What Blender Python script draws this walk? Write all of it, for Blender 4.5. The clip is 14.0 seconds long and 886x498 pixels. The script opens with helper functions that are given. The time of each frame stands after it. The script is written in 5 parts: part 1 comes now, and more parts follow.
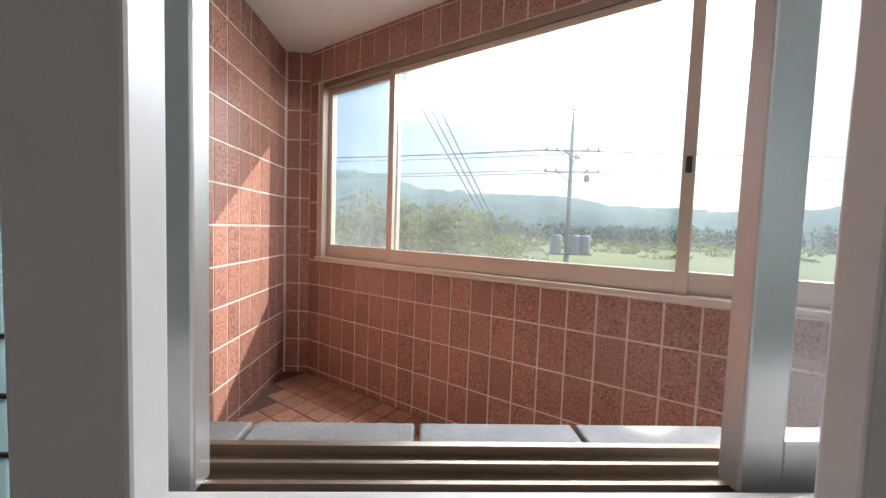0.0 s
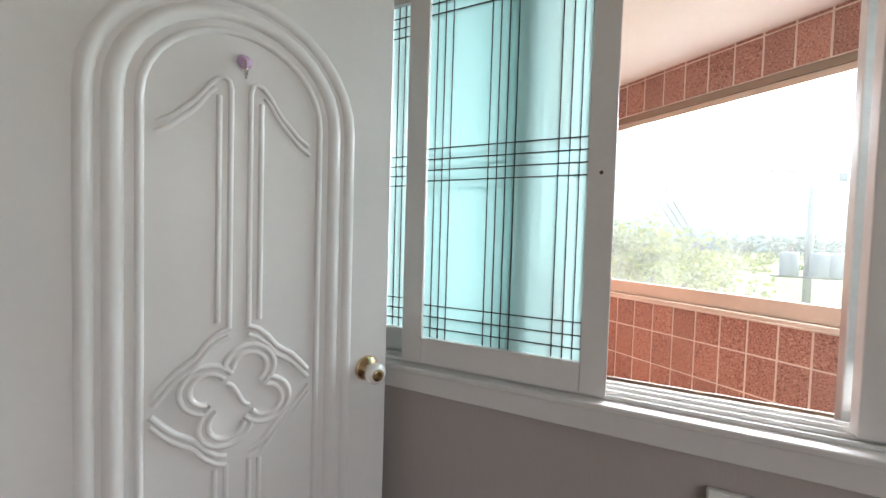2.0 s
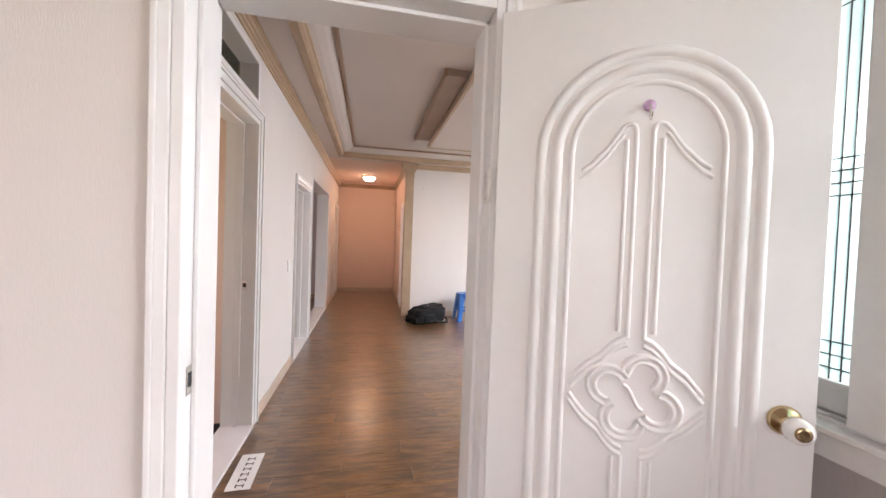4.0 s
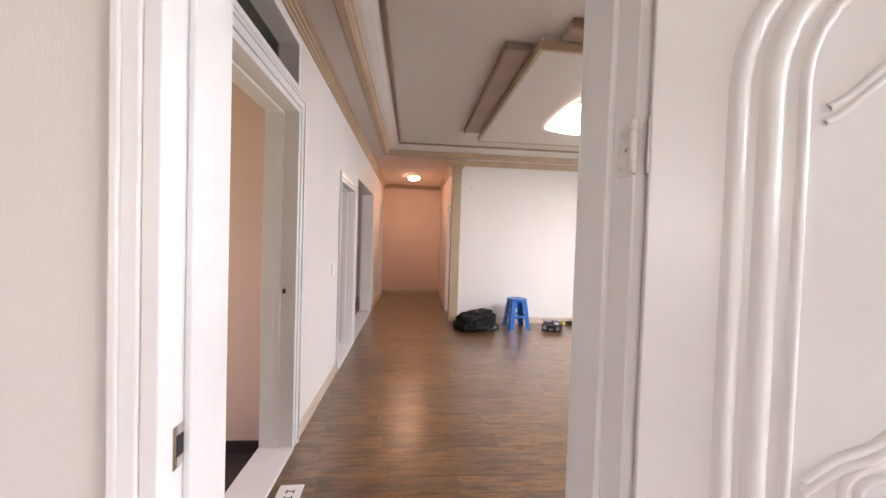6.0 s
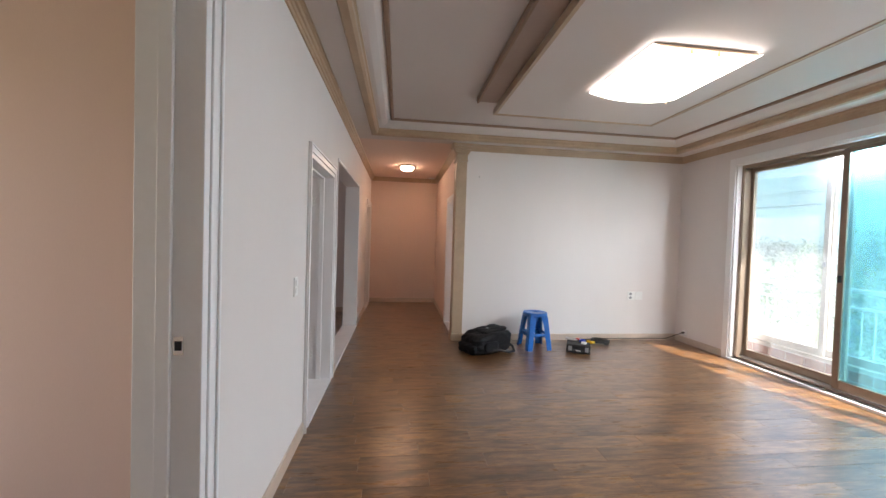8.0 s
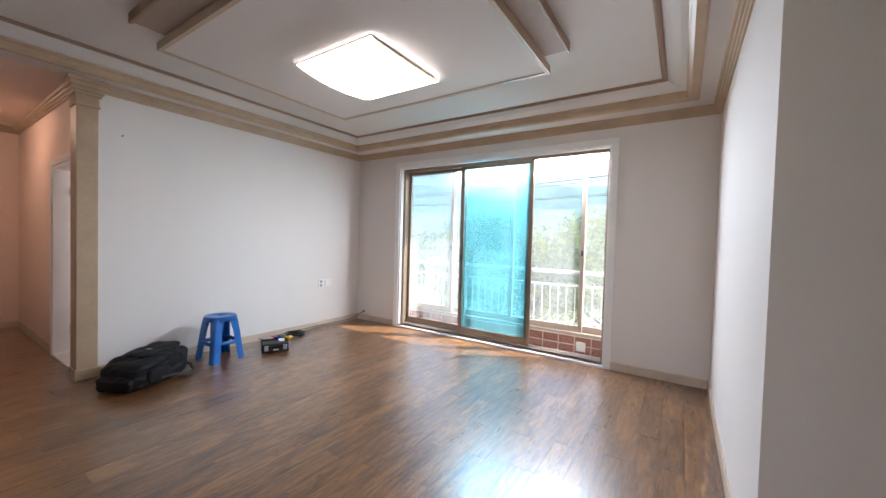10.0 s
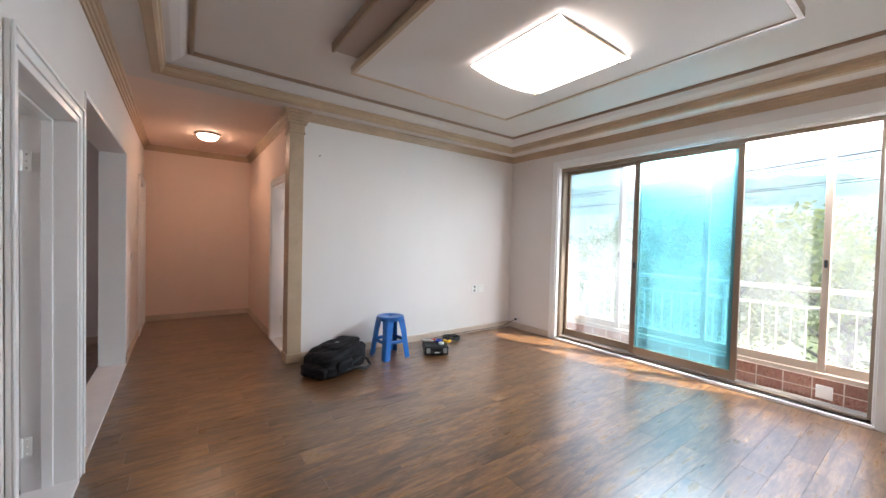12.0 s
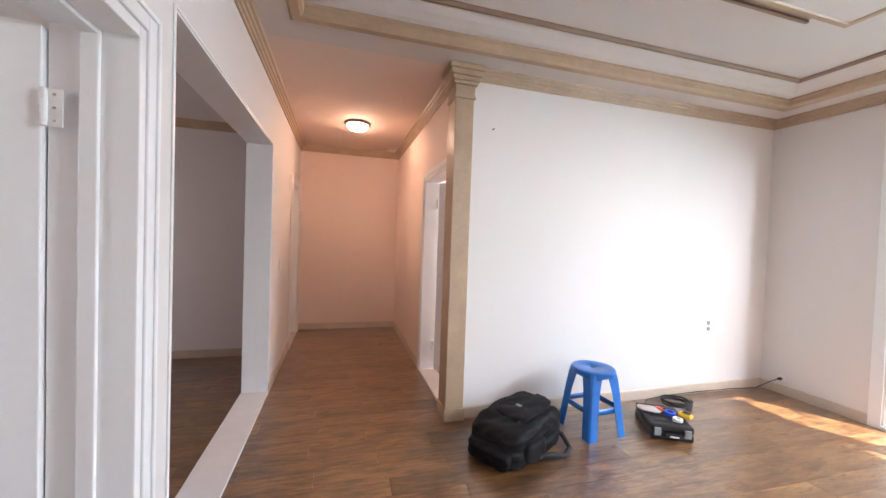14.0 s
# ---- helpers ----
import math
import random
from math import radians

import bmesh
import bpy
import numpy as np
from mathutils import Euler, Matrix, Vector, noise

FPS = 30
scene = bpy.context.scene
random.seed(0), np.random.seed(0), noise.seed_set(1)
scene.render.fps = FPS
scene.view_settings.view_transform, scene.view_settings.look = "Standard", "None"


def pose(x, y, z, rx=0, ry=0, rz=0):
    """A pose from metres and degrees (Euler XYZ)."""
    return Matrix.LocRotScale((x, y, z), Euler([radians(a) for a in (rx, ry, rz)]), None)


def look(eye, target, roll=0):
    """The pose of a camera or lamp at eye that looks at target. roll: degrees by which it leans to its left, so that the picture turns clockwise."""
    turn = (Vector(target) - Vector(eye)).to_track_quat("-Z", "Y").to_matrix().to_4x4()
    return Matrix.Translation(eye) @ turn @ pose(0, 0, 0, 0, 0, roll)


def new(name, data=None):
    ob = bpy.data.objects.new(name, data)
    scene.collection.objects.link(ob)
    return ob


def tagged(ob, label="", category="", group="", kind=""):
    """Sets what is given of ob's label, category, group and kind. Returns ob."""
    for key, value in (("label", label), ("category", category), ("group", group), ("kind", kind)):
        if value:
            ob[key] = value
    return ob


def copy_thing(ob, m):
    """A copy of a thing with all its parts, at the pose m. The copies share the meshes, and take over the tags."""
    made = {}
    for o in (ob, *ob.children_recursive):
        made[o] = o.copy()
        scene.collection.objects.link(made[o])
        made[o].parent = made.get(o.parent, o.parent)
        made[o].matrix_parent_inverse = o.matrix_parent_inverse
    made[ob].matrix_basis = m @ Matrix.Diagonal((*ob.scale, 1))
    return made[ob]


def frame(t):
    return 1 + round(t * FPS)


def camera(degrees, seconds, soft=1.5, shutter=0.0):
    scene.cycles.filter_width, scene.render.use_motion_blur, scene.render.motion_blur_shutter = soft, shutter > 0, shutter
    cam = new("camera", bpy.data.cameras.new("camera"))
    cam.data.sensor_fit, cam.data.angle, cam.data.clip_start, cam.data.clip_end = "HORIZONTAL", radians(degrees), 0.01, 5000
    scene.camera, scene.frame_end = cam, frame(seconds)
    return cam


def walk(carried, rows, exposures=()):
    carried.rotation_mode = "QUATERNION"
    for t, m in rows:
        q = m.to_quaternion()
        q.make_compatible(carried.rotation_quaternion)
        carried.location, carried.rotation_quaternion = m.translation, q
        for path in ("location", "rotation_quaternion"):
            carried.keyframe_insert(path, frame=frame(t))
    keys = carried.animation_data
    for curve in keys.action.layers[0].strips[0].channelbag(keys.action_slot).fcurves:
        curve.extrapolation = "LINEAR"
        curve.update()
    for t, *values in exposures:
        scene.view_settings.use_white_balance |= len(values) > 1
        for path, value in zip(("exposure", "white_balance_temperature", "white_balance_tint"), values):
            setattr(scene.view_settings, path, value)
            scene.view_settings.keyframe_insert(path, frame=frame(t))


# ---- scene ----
cam = camera(101.4, 14.0)
PATH = [
    (0, (-0.036, -1.026, 1.239), (0.05, 0.969, 1.129), 1.9),
    (0.5, (-0.06, -1.186, 1.22), (0.055, 0.808, 1.116), 1.6),
    (1, (-0.086, -1.415, 1.26), (0.046, 0.578, 1.165), 1.8),
    (1.5, (-0.159, -1.627, 1.355), (-0.282, 0.368, 1.276), 1.5),
    (2, (-0.213, -1.828, 1.385), (-1.032, -0.004, 1.319), 1.7),
    (2.5, (-0.193, -1.92, 1.401), (-1.663, -0.565, 1.349), 1.8),
    (3, (-0.146, -1.952, 1.395), (-1.917, -1.023, 1.352), 1.9),
    (5.5, (-0.291, -1.954, 1.414), (-2.283, -1.777, 1.357), 2.0),
    (6, (-0.561, -2.009, 1.386), (-2.553, -1.836, 1.338), 1.8),
    (6.5, (-0.889, -2.018, 1.399), (-2.881, -1.851, 1.346), 1.9),
    (7, (-1.226, -2.103, 1.397), (-3.219, -1.941, 1.35), 1.8),
    (7.5, (-1.46, -2.105, 1.403), (-3.453, -1.95, 1.352), 1.7),
    (8.5, (-1.866, -2.103, 1.391), (-3.813, -1.646, 1.347), 1.9),
    (9, (-1.984, -2.158, 1.378), (-3.818, -1.36, 1.336), 1.9),
    (10.3, (-2.14, -2.27, 1.39), (-3.14, -0.54, 1.335), 1.6),
    (11.5, (-2.329, -2.328, 1.404), (-3.697, -0.87, 1.346), 1.5),
    (12.5, (-2.829, -2.233, 1.369), (-4.618, -1.339, 1.328), 1.6),
    (13.2, (-3.396, -2.224, 1.39), (-5.263, -1.507, 1.346), 1.9),
    (14, (-4.008, -2.171, 1.41), (-5.93, -1.62, 1.361), 2.0),
]
EXPOSURES = [(0.0, 0.55, 6200, 9), (0.8, 0.45, 6000, 5), (1.5, 1.45, 6200, 7), (2.3, 1.85, 6450, 10), (3.0, 2.5, 6800, 17), (5.5, 2.48, 6650, 21), (6.5, 2.4, 6950, 20), (7.0, 2.18, 6750, 17), (7.5, 1.83, 6450, 15), (8.0, 1.93, 6350, 14), (9.0, 1.78, 5950, 13), (11.5, 2.08, 6200, 14), (12.5, 2.03, 6100, 11), (14.0, 2.72, 6150, 15)]
walk(cam, [(t, look(eye, target, roll)) for t, eye, target, roll in PATH], EXPOSURES)
LIVING_SKY, BALCONY_SKY, BEDROOM_FILL, ENTRY_FILL, LAMP_COOL, LAMP_WARM = 42.0, 46.0, 8.0, 3.4, 1.9, 16.0

# ---- world, sun, large lights ----
SUN_WAY = Vector((-0.9, -0.55, -1.0)).normalized()
world = bpy.data.worlds.new("sky_world")
scene.world = world
world.use_nodes = True
_wn = world.node_tree
_bg = _wn.nodes["Background"]
_sky = _wn.nodes.new("ShaderNodeTexSky")
_sky.sky_type = "NISHITA"
_sky.sun_disc = False
_sky.sun_elevation = math.asin(-SUN_WAY.z)
_sky.sun_rotation = math.atan2(-SUN_WAY.x, -SUN_WAY.y)
_sky.air_density, _sky.dust_density = 1.0, 4.0
_wn.links.new(_sky.outputs[0], _bg.inputs[0])
_bg.inputs[1].default_value = 0.15
sun = new("sun", bpy.data.lights.new("sun", "SUN"))
sun.data.energy, sun.data.angle, sun.data.color = 5.0, radians(0.6), (1.0, 0.94, 0.85)
sun.rotation_mode = "QUATERNION"
sun.rotation_quaternion = SUN_WAY.to_track_quat("-Z", "Y")


def area(name, loc, target, sx, sy, watts, col):
    ob = new(name, bpy.data.lights.new(name, "AREA"))
    ob.data.shape, ob.data.size, ob.data.size_y, ob.data.energy, ob.data.color = "RECTANGLE", sx, sy, watts, col
    ob.matrix_world = look(loc, target)
    return ob


area("living_window_skylight", (-3.85, 2.39, 2.38), (-3.75, 0, 0.9), 2.0, 0.2, LIVING_SKY, (0.90, 0.95, 1.0))
area("balcony_window_skylight", (0.75, 1.10, 2.26), (0.15, 0.28, 1.85), 2.0, 0.24, BALCONY_SKY, (0.93, 0.96, 1.0))
# lamp at an unseen side-wall window, added to brighten the open door
area("bedroom_unseen_window_light", (3.12, -3.2, 1.55), (0.0, -2.6, 1.2), 1.7, 1.2, BEDROOM_FILL, (0.97, 0.97, 1.0))
# added fill that brightens the room behind the hall door
area("back_room_fill_light", (-7.7, 0.65, 1.55), (-7.6, -1.2, 1.2), 1.1, 1.2, 16.0, (1.0, 0.95, 0.9))
# faint mauve fill added to lift the kitchen; its opening stays out of view
area("kitchen_fill_light", (-7.3, -5.95, 1.55), (-7.5, -3, 1.2), 1.2, 1.0, 1.7, (1.0, 0.86, 0.90))
# fill lamp put in so the side room's door leaf isn't dark
area("side_room_fill_light", (-4.1, -5.25, 1.6), (-4.9, -3.2, 1.2), 0.7, 0.6, 3.0, (0.95, 0.97, 1.0))
# warm fill added to light the entrance wall; no door is visible there
area("entrance_fill_light", (-2.6, -4.95, 1.1), (-2.9, -3, 1.0), 0.8, 1.9, ENTRY_FILL, (1.0, 0.84, 0.74))


# ---- materials ----
def base_mat(name, col, rough=0.6, metal=0.0, spec=0.5):
    m = bpy.data.materials.new(name)
    m.use_nodes = True
    b = m.node_tree.nodes["Principled BSDF"]
    b.inputs["Base Color"].default_value = (*col, 1)
    b.inputs["Roughness"].default_value = rough
    b.inputs["Metallic"].default_value = metal
    b.inputs["Specular IOR Level"].default_value = spec
    return m, m.node_tree.nodes, m.node_tree.links, b


def coords(n, l, scale=(1, 1, 1)):
    tc = n.new("ShaderNodeTexCoord")
    mp = n.new("ShaderNodeMapping")
    mp.inputs["Scale"].default_value = scale
    l.new(tc.outputs["Object"], mp.inputs["Vector"])
    return mp.outputs["Vector"]


def noise_tex(n, l, vec, scale, detail=4, rough=0.6):
    t = n.new("ShaderNodeTexNoise")
    t.inputs["Scale"].default_value, t.inputs["Detail"].default_value, t.inputs["Roughness"].default_value = scale, detail, rough
    l.new(vec, t.inputs["Vector"])
    return t.outputs["Fac"]


def ramp(n, l, fac, stops):
    r = n.new("ShaderNodeValToRGB")
    el = r.color_ramp.elements
    while len(el) < len(stops):
        el.new(0.5)
    for e, (p, c) in zip(el, stops):
        e.position, e.color = p, (*c, 1)
    l.new(fac, r.inputs[0])
    return r.outputs[0]


def mix(n, l, fac, a, b, how="MIX"):
    x = n.new("ShaderNodeMix")
    x.data_type, x.blend_type = "RGBA", how
    if isinstance(fac, float):
        x.inputs[0].default_value = fac
    else:
        l.new(fac, x.inputs[0])
    for sock, v in ((x.inputs[6], a), (x.inputs[7], b)):
        if isinstance(v, tuple):
            sock.default_value = (*v, 1)
        else:
            l.new(v, sock)
    return x.outputs[2]


def bump(n, l, b, height, strength, dist=0.002):
    bp = n.new("ShaderNodeBump")
    bp.inputs["Strength"].default_value, bp.inputs["Distance"].default_value = strength, dist
    l.new(height, bp.inputs["Height"])
    l.new(bp.outputs[0], b.inputs["Normal"])


def surface(name, col, rough=0.6, vary=0.06, grain=60.0, blotch=1.5, bumps=0.15, metal=0.0, stretch=(1, 1, 1), spec=0.5):
    """A painted or plain surface with fine grain and faint large blotches."""
    m, n, l, b = base_mat(name, col, rough, metal, spec)
    v = coords(n, l, stretch)
    fine, big = noise_tex(n, l, v, grain, 3), noise_tex(n, l, v, blotch, 5)
    dark = tuple(c * (1 - 2 * vary) for c in col)
    lite = tuple(min(1, c * (1 + vary)) for c in col)
    c1 = ramp(n, l, big, [(0.3, dark), (0.7, lite)])
    c2 = ramp(n, l, fine, [(0.3, tuple(1 - vary for _ in col)), (0.7, (1, 1, 1))])
    l.new(mix(n, l, 1.0, c1, c2, "MULTIPLY"), b.inputs["Base Color"])
    if bumps:
        bump(n, l, b, fine, bumps)
    return m


M = {}
M["wallpaper"] = surface("wallpaper", (0.755, 0.705, 0.675), 0.75, 0.025, 220, 0.7, 0.25, stretch=(1, 1, 0.25))
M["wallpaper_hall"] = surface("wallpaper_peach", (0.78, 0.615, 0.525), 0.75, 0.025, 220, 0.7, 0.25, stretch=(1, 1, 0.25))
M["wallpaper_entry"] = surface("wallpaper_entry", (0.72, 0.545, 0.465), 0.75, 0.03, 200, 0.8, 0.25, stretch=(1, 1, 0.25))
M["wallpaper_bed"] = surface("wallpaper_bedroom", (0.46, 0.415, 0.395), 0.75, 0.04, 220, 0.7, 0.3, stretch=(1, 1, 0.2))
M["ceiling"] = surface("ceiling_paper", (0.68, 0.62, 0.585), 0.8, 0.02, 150, 0.6, 0.15)
M["white_gloss"] = surface("white_enamel_paint", (0.84, 0.825, 0.815), 0.32, 0.02, 40, 1.2, 0.06)
M["white_frame"] = surface("white_window_paint", (0.74, 0.72, 0.70), 0.4, 0.03, 50, 2, 0.08)
M["beige_trim"] = surface("beige_wood_trim", (0.49, 0.355, 0.235), 0.42, 0.07, 30, 3, 0.1)
M["brown_trim"] = surface("brown_wood_trim", (0.30, 0.195, 0.13), 0.42, 0.07, 30, 3, 0.1)
# darker side paper, with the shade of the panel's recess in its colour
M["panel_side_shaded"] = surface("shaded_taupe_paper", (0.40, 0.305, 0.25), 0.6, 0.05, 60, 2, 0.1)
M["baseboard"] = surface("beige_baseboard", (0.60, 0.48, 0.38), 0.45, 0.06, 30, 3, 0.1)
M["alu"] = surface("bronze_aluminium", (0.29, 0.225, 0.17), 0.38, 0.05, 80, 3, 0.05, metal=0.55)
M["alu_light"] = surface("champagne_aluminium", (0.60, 0.50, 0.41), 0.4, 0.05, 80, 3, 0.05, metal=0.35)
M["alu_silver"] = surface("silver_aluminium", (0.62, 0.62, 0.61), 0.33, 0.05, 80, 3, 0.05, metal=0.6)
M["dark"] = surface("dark_rubber", (0.02, 0.02, 0.02), 0.6, 0.1, 50, 4, 0.1)
M["chrome"] = base_mat("chrome", (0.75, 0.73, 0.70), 0.15, 1.0)[0]
M["brass"] = surface("polished_brass", (0.62, 0.48, 0.28), 0.22, 0.06, 40, 8, 0.03, metal=1.0)
M["porcelain"] = base_mat("white_porcelain", (0.82, 0.80, 0.77), 0.15)[0]
M["hinge"] = surface("paint_smeared_steel", (0.78, 0.75, 0.71), 0.35, 0.08, 60, 14, 0.1)
M["plate"] = surface("white_plastic_plate", (0.80, 0.79, 0.76), 0.35, 0.02, 50, 6, 0.03)
M["stool"] = surface("blue_plastic", (0.010, 0.13, 0.46), 0.34, 0.08, 60, 9, 0.08)
M["bag"] = surface("black_nylon", (0.006, 0.006, 0.0075), 0.66, 0.2, 500, 14, 0.5, spec=0.25)
M["strap"] = surface("black_webbing", (0.02, 0.02, 0.022), 0.7, 0.2, 400, 14, 0.4)
M["case"] = surface("dark_grey_plastic", (0.014, 0.015, 0.017), 0.5, 0.15, 200, 10, 0.3)
M["grey"] = surface("grey_plastic", (0.30, 0.31, 0.32), 0.45, 0.06, 80, 6, 0.1)
M["yellow"] = surface("yellow_plastic", (0.75, 0.45, 0.02), 0.4, 0.06, 80, 6, 0.1)
M["blue"] = surface("blue_tape", (0.02, 0.06, 0.45), 0.4, 0.06, 80, 6, 0.1)
M["red"] = surface("red_plastic", (0.6, 0.06, 0.04), 0.4, 0.06, 80, 6, 0.1)
M["paper"] = surface("white_paper", (0.82, 0.81, 0.79), 0.8, 0.02, 60, 4, 0.05)
M["ink"] = base_mat("black_ink", (0.02, 0.02, 0.025), 0.7)[0]
M["glove"] = surface("dusty_cotton", (0.50, 0.42, 0.38), 0.9, 0.12, 300, 20, 0.5)
M["pink"] = base_mat("pale_violet_plastic", (0.62, 0.42, 0.62), 0.3)[0]
M["granite"] = surface("grey_granite", (0.31, 0.30, 0.295), 0.55, 0.24, 140, 4, 0.2)
M["grout"] = surface("pale_grout", (0.74, 0.62, 0.54), 0.85, 0.07, 60, 3, 0.3)
M["grout_dark"] = surface("dark_grout", (0.17, 0.10, 0.075), 0.85, 0.1, 60, 3, 0.3)
M["balcony_paint"] = surface("white_balcony_paint", (0.80, 0.78, 0.75), 0.8, 0.03, 40, 1, 0.15)
M["threshold"] = surface("white_threshold", (0.78, 0.75, 0.74), 0.35, 0.03, 40, 4, 0.05)
M["dark_tile"] = surface("dark_entry_tile", (0.05, 0.042, 0.04), 0.4, 0.15, 60, 3, 0.2)
M["plinth"] = surface("dark_plinth", (0.04, 0.032, 0.03), 0.5, 0.12, 60, 3, 0.2)
M["concrete"] = surface("pole_concrete", (0.27, 0.27, 0.27), 0.85, 0.06, 20, 2, 0.3)
M["steel"] = surface("galvanised_steel", (0.12, 0.13, 0.14), 0.5, 0.1, 20, 4, 0.1, metal=0.6)
M["transformer"] = surface("pale_grey_enamel", (0.36, 0.38, 0.40), 0.5, 0.05, 20, 3, 0.1)
M["ceramic"] = base_mat("brown_ceramic", (0.12, 0.07, 0.05), 0.3)[0]
M["cable"] = base_mat("black_cable", (0.02, 0.02, 0.02), 0.55)[0]
M["rail"] = surface("cream_steel_rail", (0.62, 0.58, 0.52), 0.45, 0.06, 40, 5, 0.1)
M["bark"] = surface("tree_bark", (0.11, 0.085, 0.06), 0.9, 0.2, 25, 4, 0.6)
M["render"] = surface("painted_render", (0.55, 0.45, 0.40), 0.85, 0.06, 60, 1, 0.3)
M["bronze_groove"] = base_mat("came_lead", (0.05, 0.042, 0.035), 0.45, 0.6)[0]


def tile_mat(name, a, b_, c, rough, speck):
    m, n, l, b = base_mat(name, a, rough)
    v = coords(n, l)
    oi = n.new("ShaderNodeObjectInfo")
    sp = n.new("ShaderNodeVectorMath")
    sp.operation = "ADD"
    l.new(v, sp.inputs[0])
    l.new(oi.outputs["Random"], sp.inputs[1])
    fine = noise_tex(n, l, sp.outputs[0], speck, 2, 0.7)
    c1 = ramp(n, l, fine, [(0.36, b_), (0.46, a), (0.58, a), (0.68, c)])
    c2 = ramp(n, l, oi.outputs["Random"], [(0.0, (0.86, 0.86, 0.86)), (1.0, (1.08, 1.05, 1.03))])
    l.new(mix(n, l, 1.0, c1, c2, "MULTIPLY"), b.inputs["Base Color"])
    bump(n, l, b, fine, 0.15)
    return m


M["wall_tile"] = tile_mat("speckled_red_tile", (0.36, 0.18, 0.135), (0.12, 0.05, 0.04), (0.56, 0.36, 0.29), 0.2, 110)
M["floor_tile"] = tile_mat("terracotta_floor_tile", (0.42, 0.235, 0.165), (0.30, 0.155, 0.105), (0.50, 0.31, 0.23), 0.5, 60)


def wood_mat():
    m, n, l, b = base_mat("laminate_plank", (0.25, 0.15, 0.08), 0.36)
    oi = n.new("ShaderNodeObjectInfo")
    mul = n.new("ShaderNodeMath")
    mul.operation = "MULTIPLY"
    mul.inputs[1].default_value = 37.0
    l.new(oi.outputs["Random"], mul.inputs[0])
    tc = n.new("ShaderNodeTexCoord")
    ad = n.new("ShaderNodeVectorMath")
    ad.operation = "ADD"
    l.new(tc.outputs["Object"], ad.inputs[0])
    l.new(mul.outputs[0], ad.inputs[1])

    def mapped(s):
        mp = n.new("ShaderNodeMapping")
        mp.inputs["Scale"].default_value = s
        l.new(ad.outputs[0], mp.inputs["Vector"])
        return mp.outputs[0]
    streak = noise_tex(n, l, mapped((14, 1.6, 1)), 2.2, 7, 0.66)
    fine = noise_tex(n, l, mapped((60, 2.5, 1)), 4, 4, 0.6)
    patch = noise_tex(n, l, mapped((8, 2.4, 1)), 1.7, 6, 0.7)
    c1 = ramp(n, l, streak, [(0.28, (0.060, 0.026, 0.011)), (0.44, (0.165, 0.080, 0.031)), (0.57, (0.27, 0.145, 0.058)), (0.72, (0.46, 0.285, 0.13))])
    c2 = ramp(n, l, fine, [(0.35, (0.82, 0.80, 0.78)), (0.65, (1, 1, 1))])
    c3 = ramp(n, l, patch, [(0.36, (0.42, 0.38, 0.36)), (0.55, (1.05, 1.03, 1.0))])
    c4 = ramp(n, l, oi.outputs["Random"], [(0.0, (0.66, 0.63, 0.60)), (0.5, (0.90, 0.87, 0.83)), (1.0, (1.12, 1.06, 0.99))])
    x = mix(n, l, 1.0, mix(n, l, 1.0, c1, c2, "MULTIPLY"), mix(n, l, 1.0, c3, c4, "MULTIPLY"), "MULTIPLY")
    l.new(x, b.inputs["Base Color"])
    r = ramp(n, l, streak, [(0.3, (0.38, 0.38, 0.38)), (0.7, (0.24, 0.24, 0.24))])
    l.new(r, b.inputs["Roughness"])
    bump(n, l, b, fine, 0.12, 0.001)
    b.inputs["Coat Weight"].default_value = 1.0
    b.inputs["Coat Roughness"].default_value = 0.3
    b.inputs["Coat IOR"].default_value = 1.55
    return m


M["plank"] = wood_mat()


def glass_mat(name, col, rough=0.0, haze=0.0, hazecol=(0.9, 0.95, 1.0), haze_vary=0.0):
    """Thin window glass: see-through with a weak gloss, and a haze that scatters light."""
    m, n, l, b = base_mat(name, col, rough)
    n.remove(b)
    out = n["Material Output"]
    tr, gl, tl = n.new("ShaderNodeBsdfTransparent"), n.new("ShaderNodeBsdfGlossy"), n.new("ShaderNodeBsdfTranslucent")
    tr.inputs[0].default_value = (*col, 1)
    tl.inputs[0].default_value = (*hazecol, 1)
    gl.inputs["Roughness"].default_value = max(rough, 0.02)
    m1, m2 = n.new("ShaderNodeMixShader"), n.new("ShaderNodeMixShader")
    lw = n.new("ShaderNodeLayerWeight")
    lw.inputs[0].default_value = 0.5
    pw, ma = n.new("ShaderNodeMath"), n.new("ShaderNodeMath")
    pw.operation, ma.operation = "POWER", "MULTIPLY_ADD"
    pw.inputs[1].default_value, ma.inputs[1].default_value, ma.inputs[2].default_value = 4.5, 0.6, 0.03
    l.new(lw.outputs["Facing"], pw.inputs[0])
    l.new(pw.outputs[0], ma.inputs[0])
    l.new(ma.outputs[0], m1.inputs[0])
    if haze_vary:
        v = coords(n, l)
        d = noise_tex(n, l, v, 2.5, 5)
        mr = n.new("ShaderNodeMapRange")
        mr.inputs[1].default_value, mr.inputs[2].default_value = 0.3, 0.8
        mr.inputs[3].default_value, mr.inputs[4].default_value = haze, haze + haze_vary
        l.new(d, mr.inputs[0])
        l.new(mr.outputs[0], m2.inputs[0])
    else:
        m2.inputs[0].default_value = haze
    l.new(tr.outputs[0], m2.inputs[1])
    l.new(tl.outputs[0], m2.inputs[2])
    l.new(m2.outputs[0], m1.inputs[1])
    l.new(gl.outputs[0], m1.inputs[2])
    l.new(m1.outputs[0], out.inputs[0])
    return m


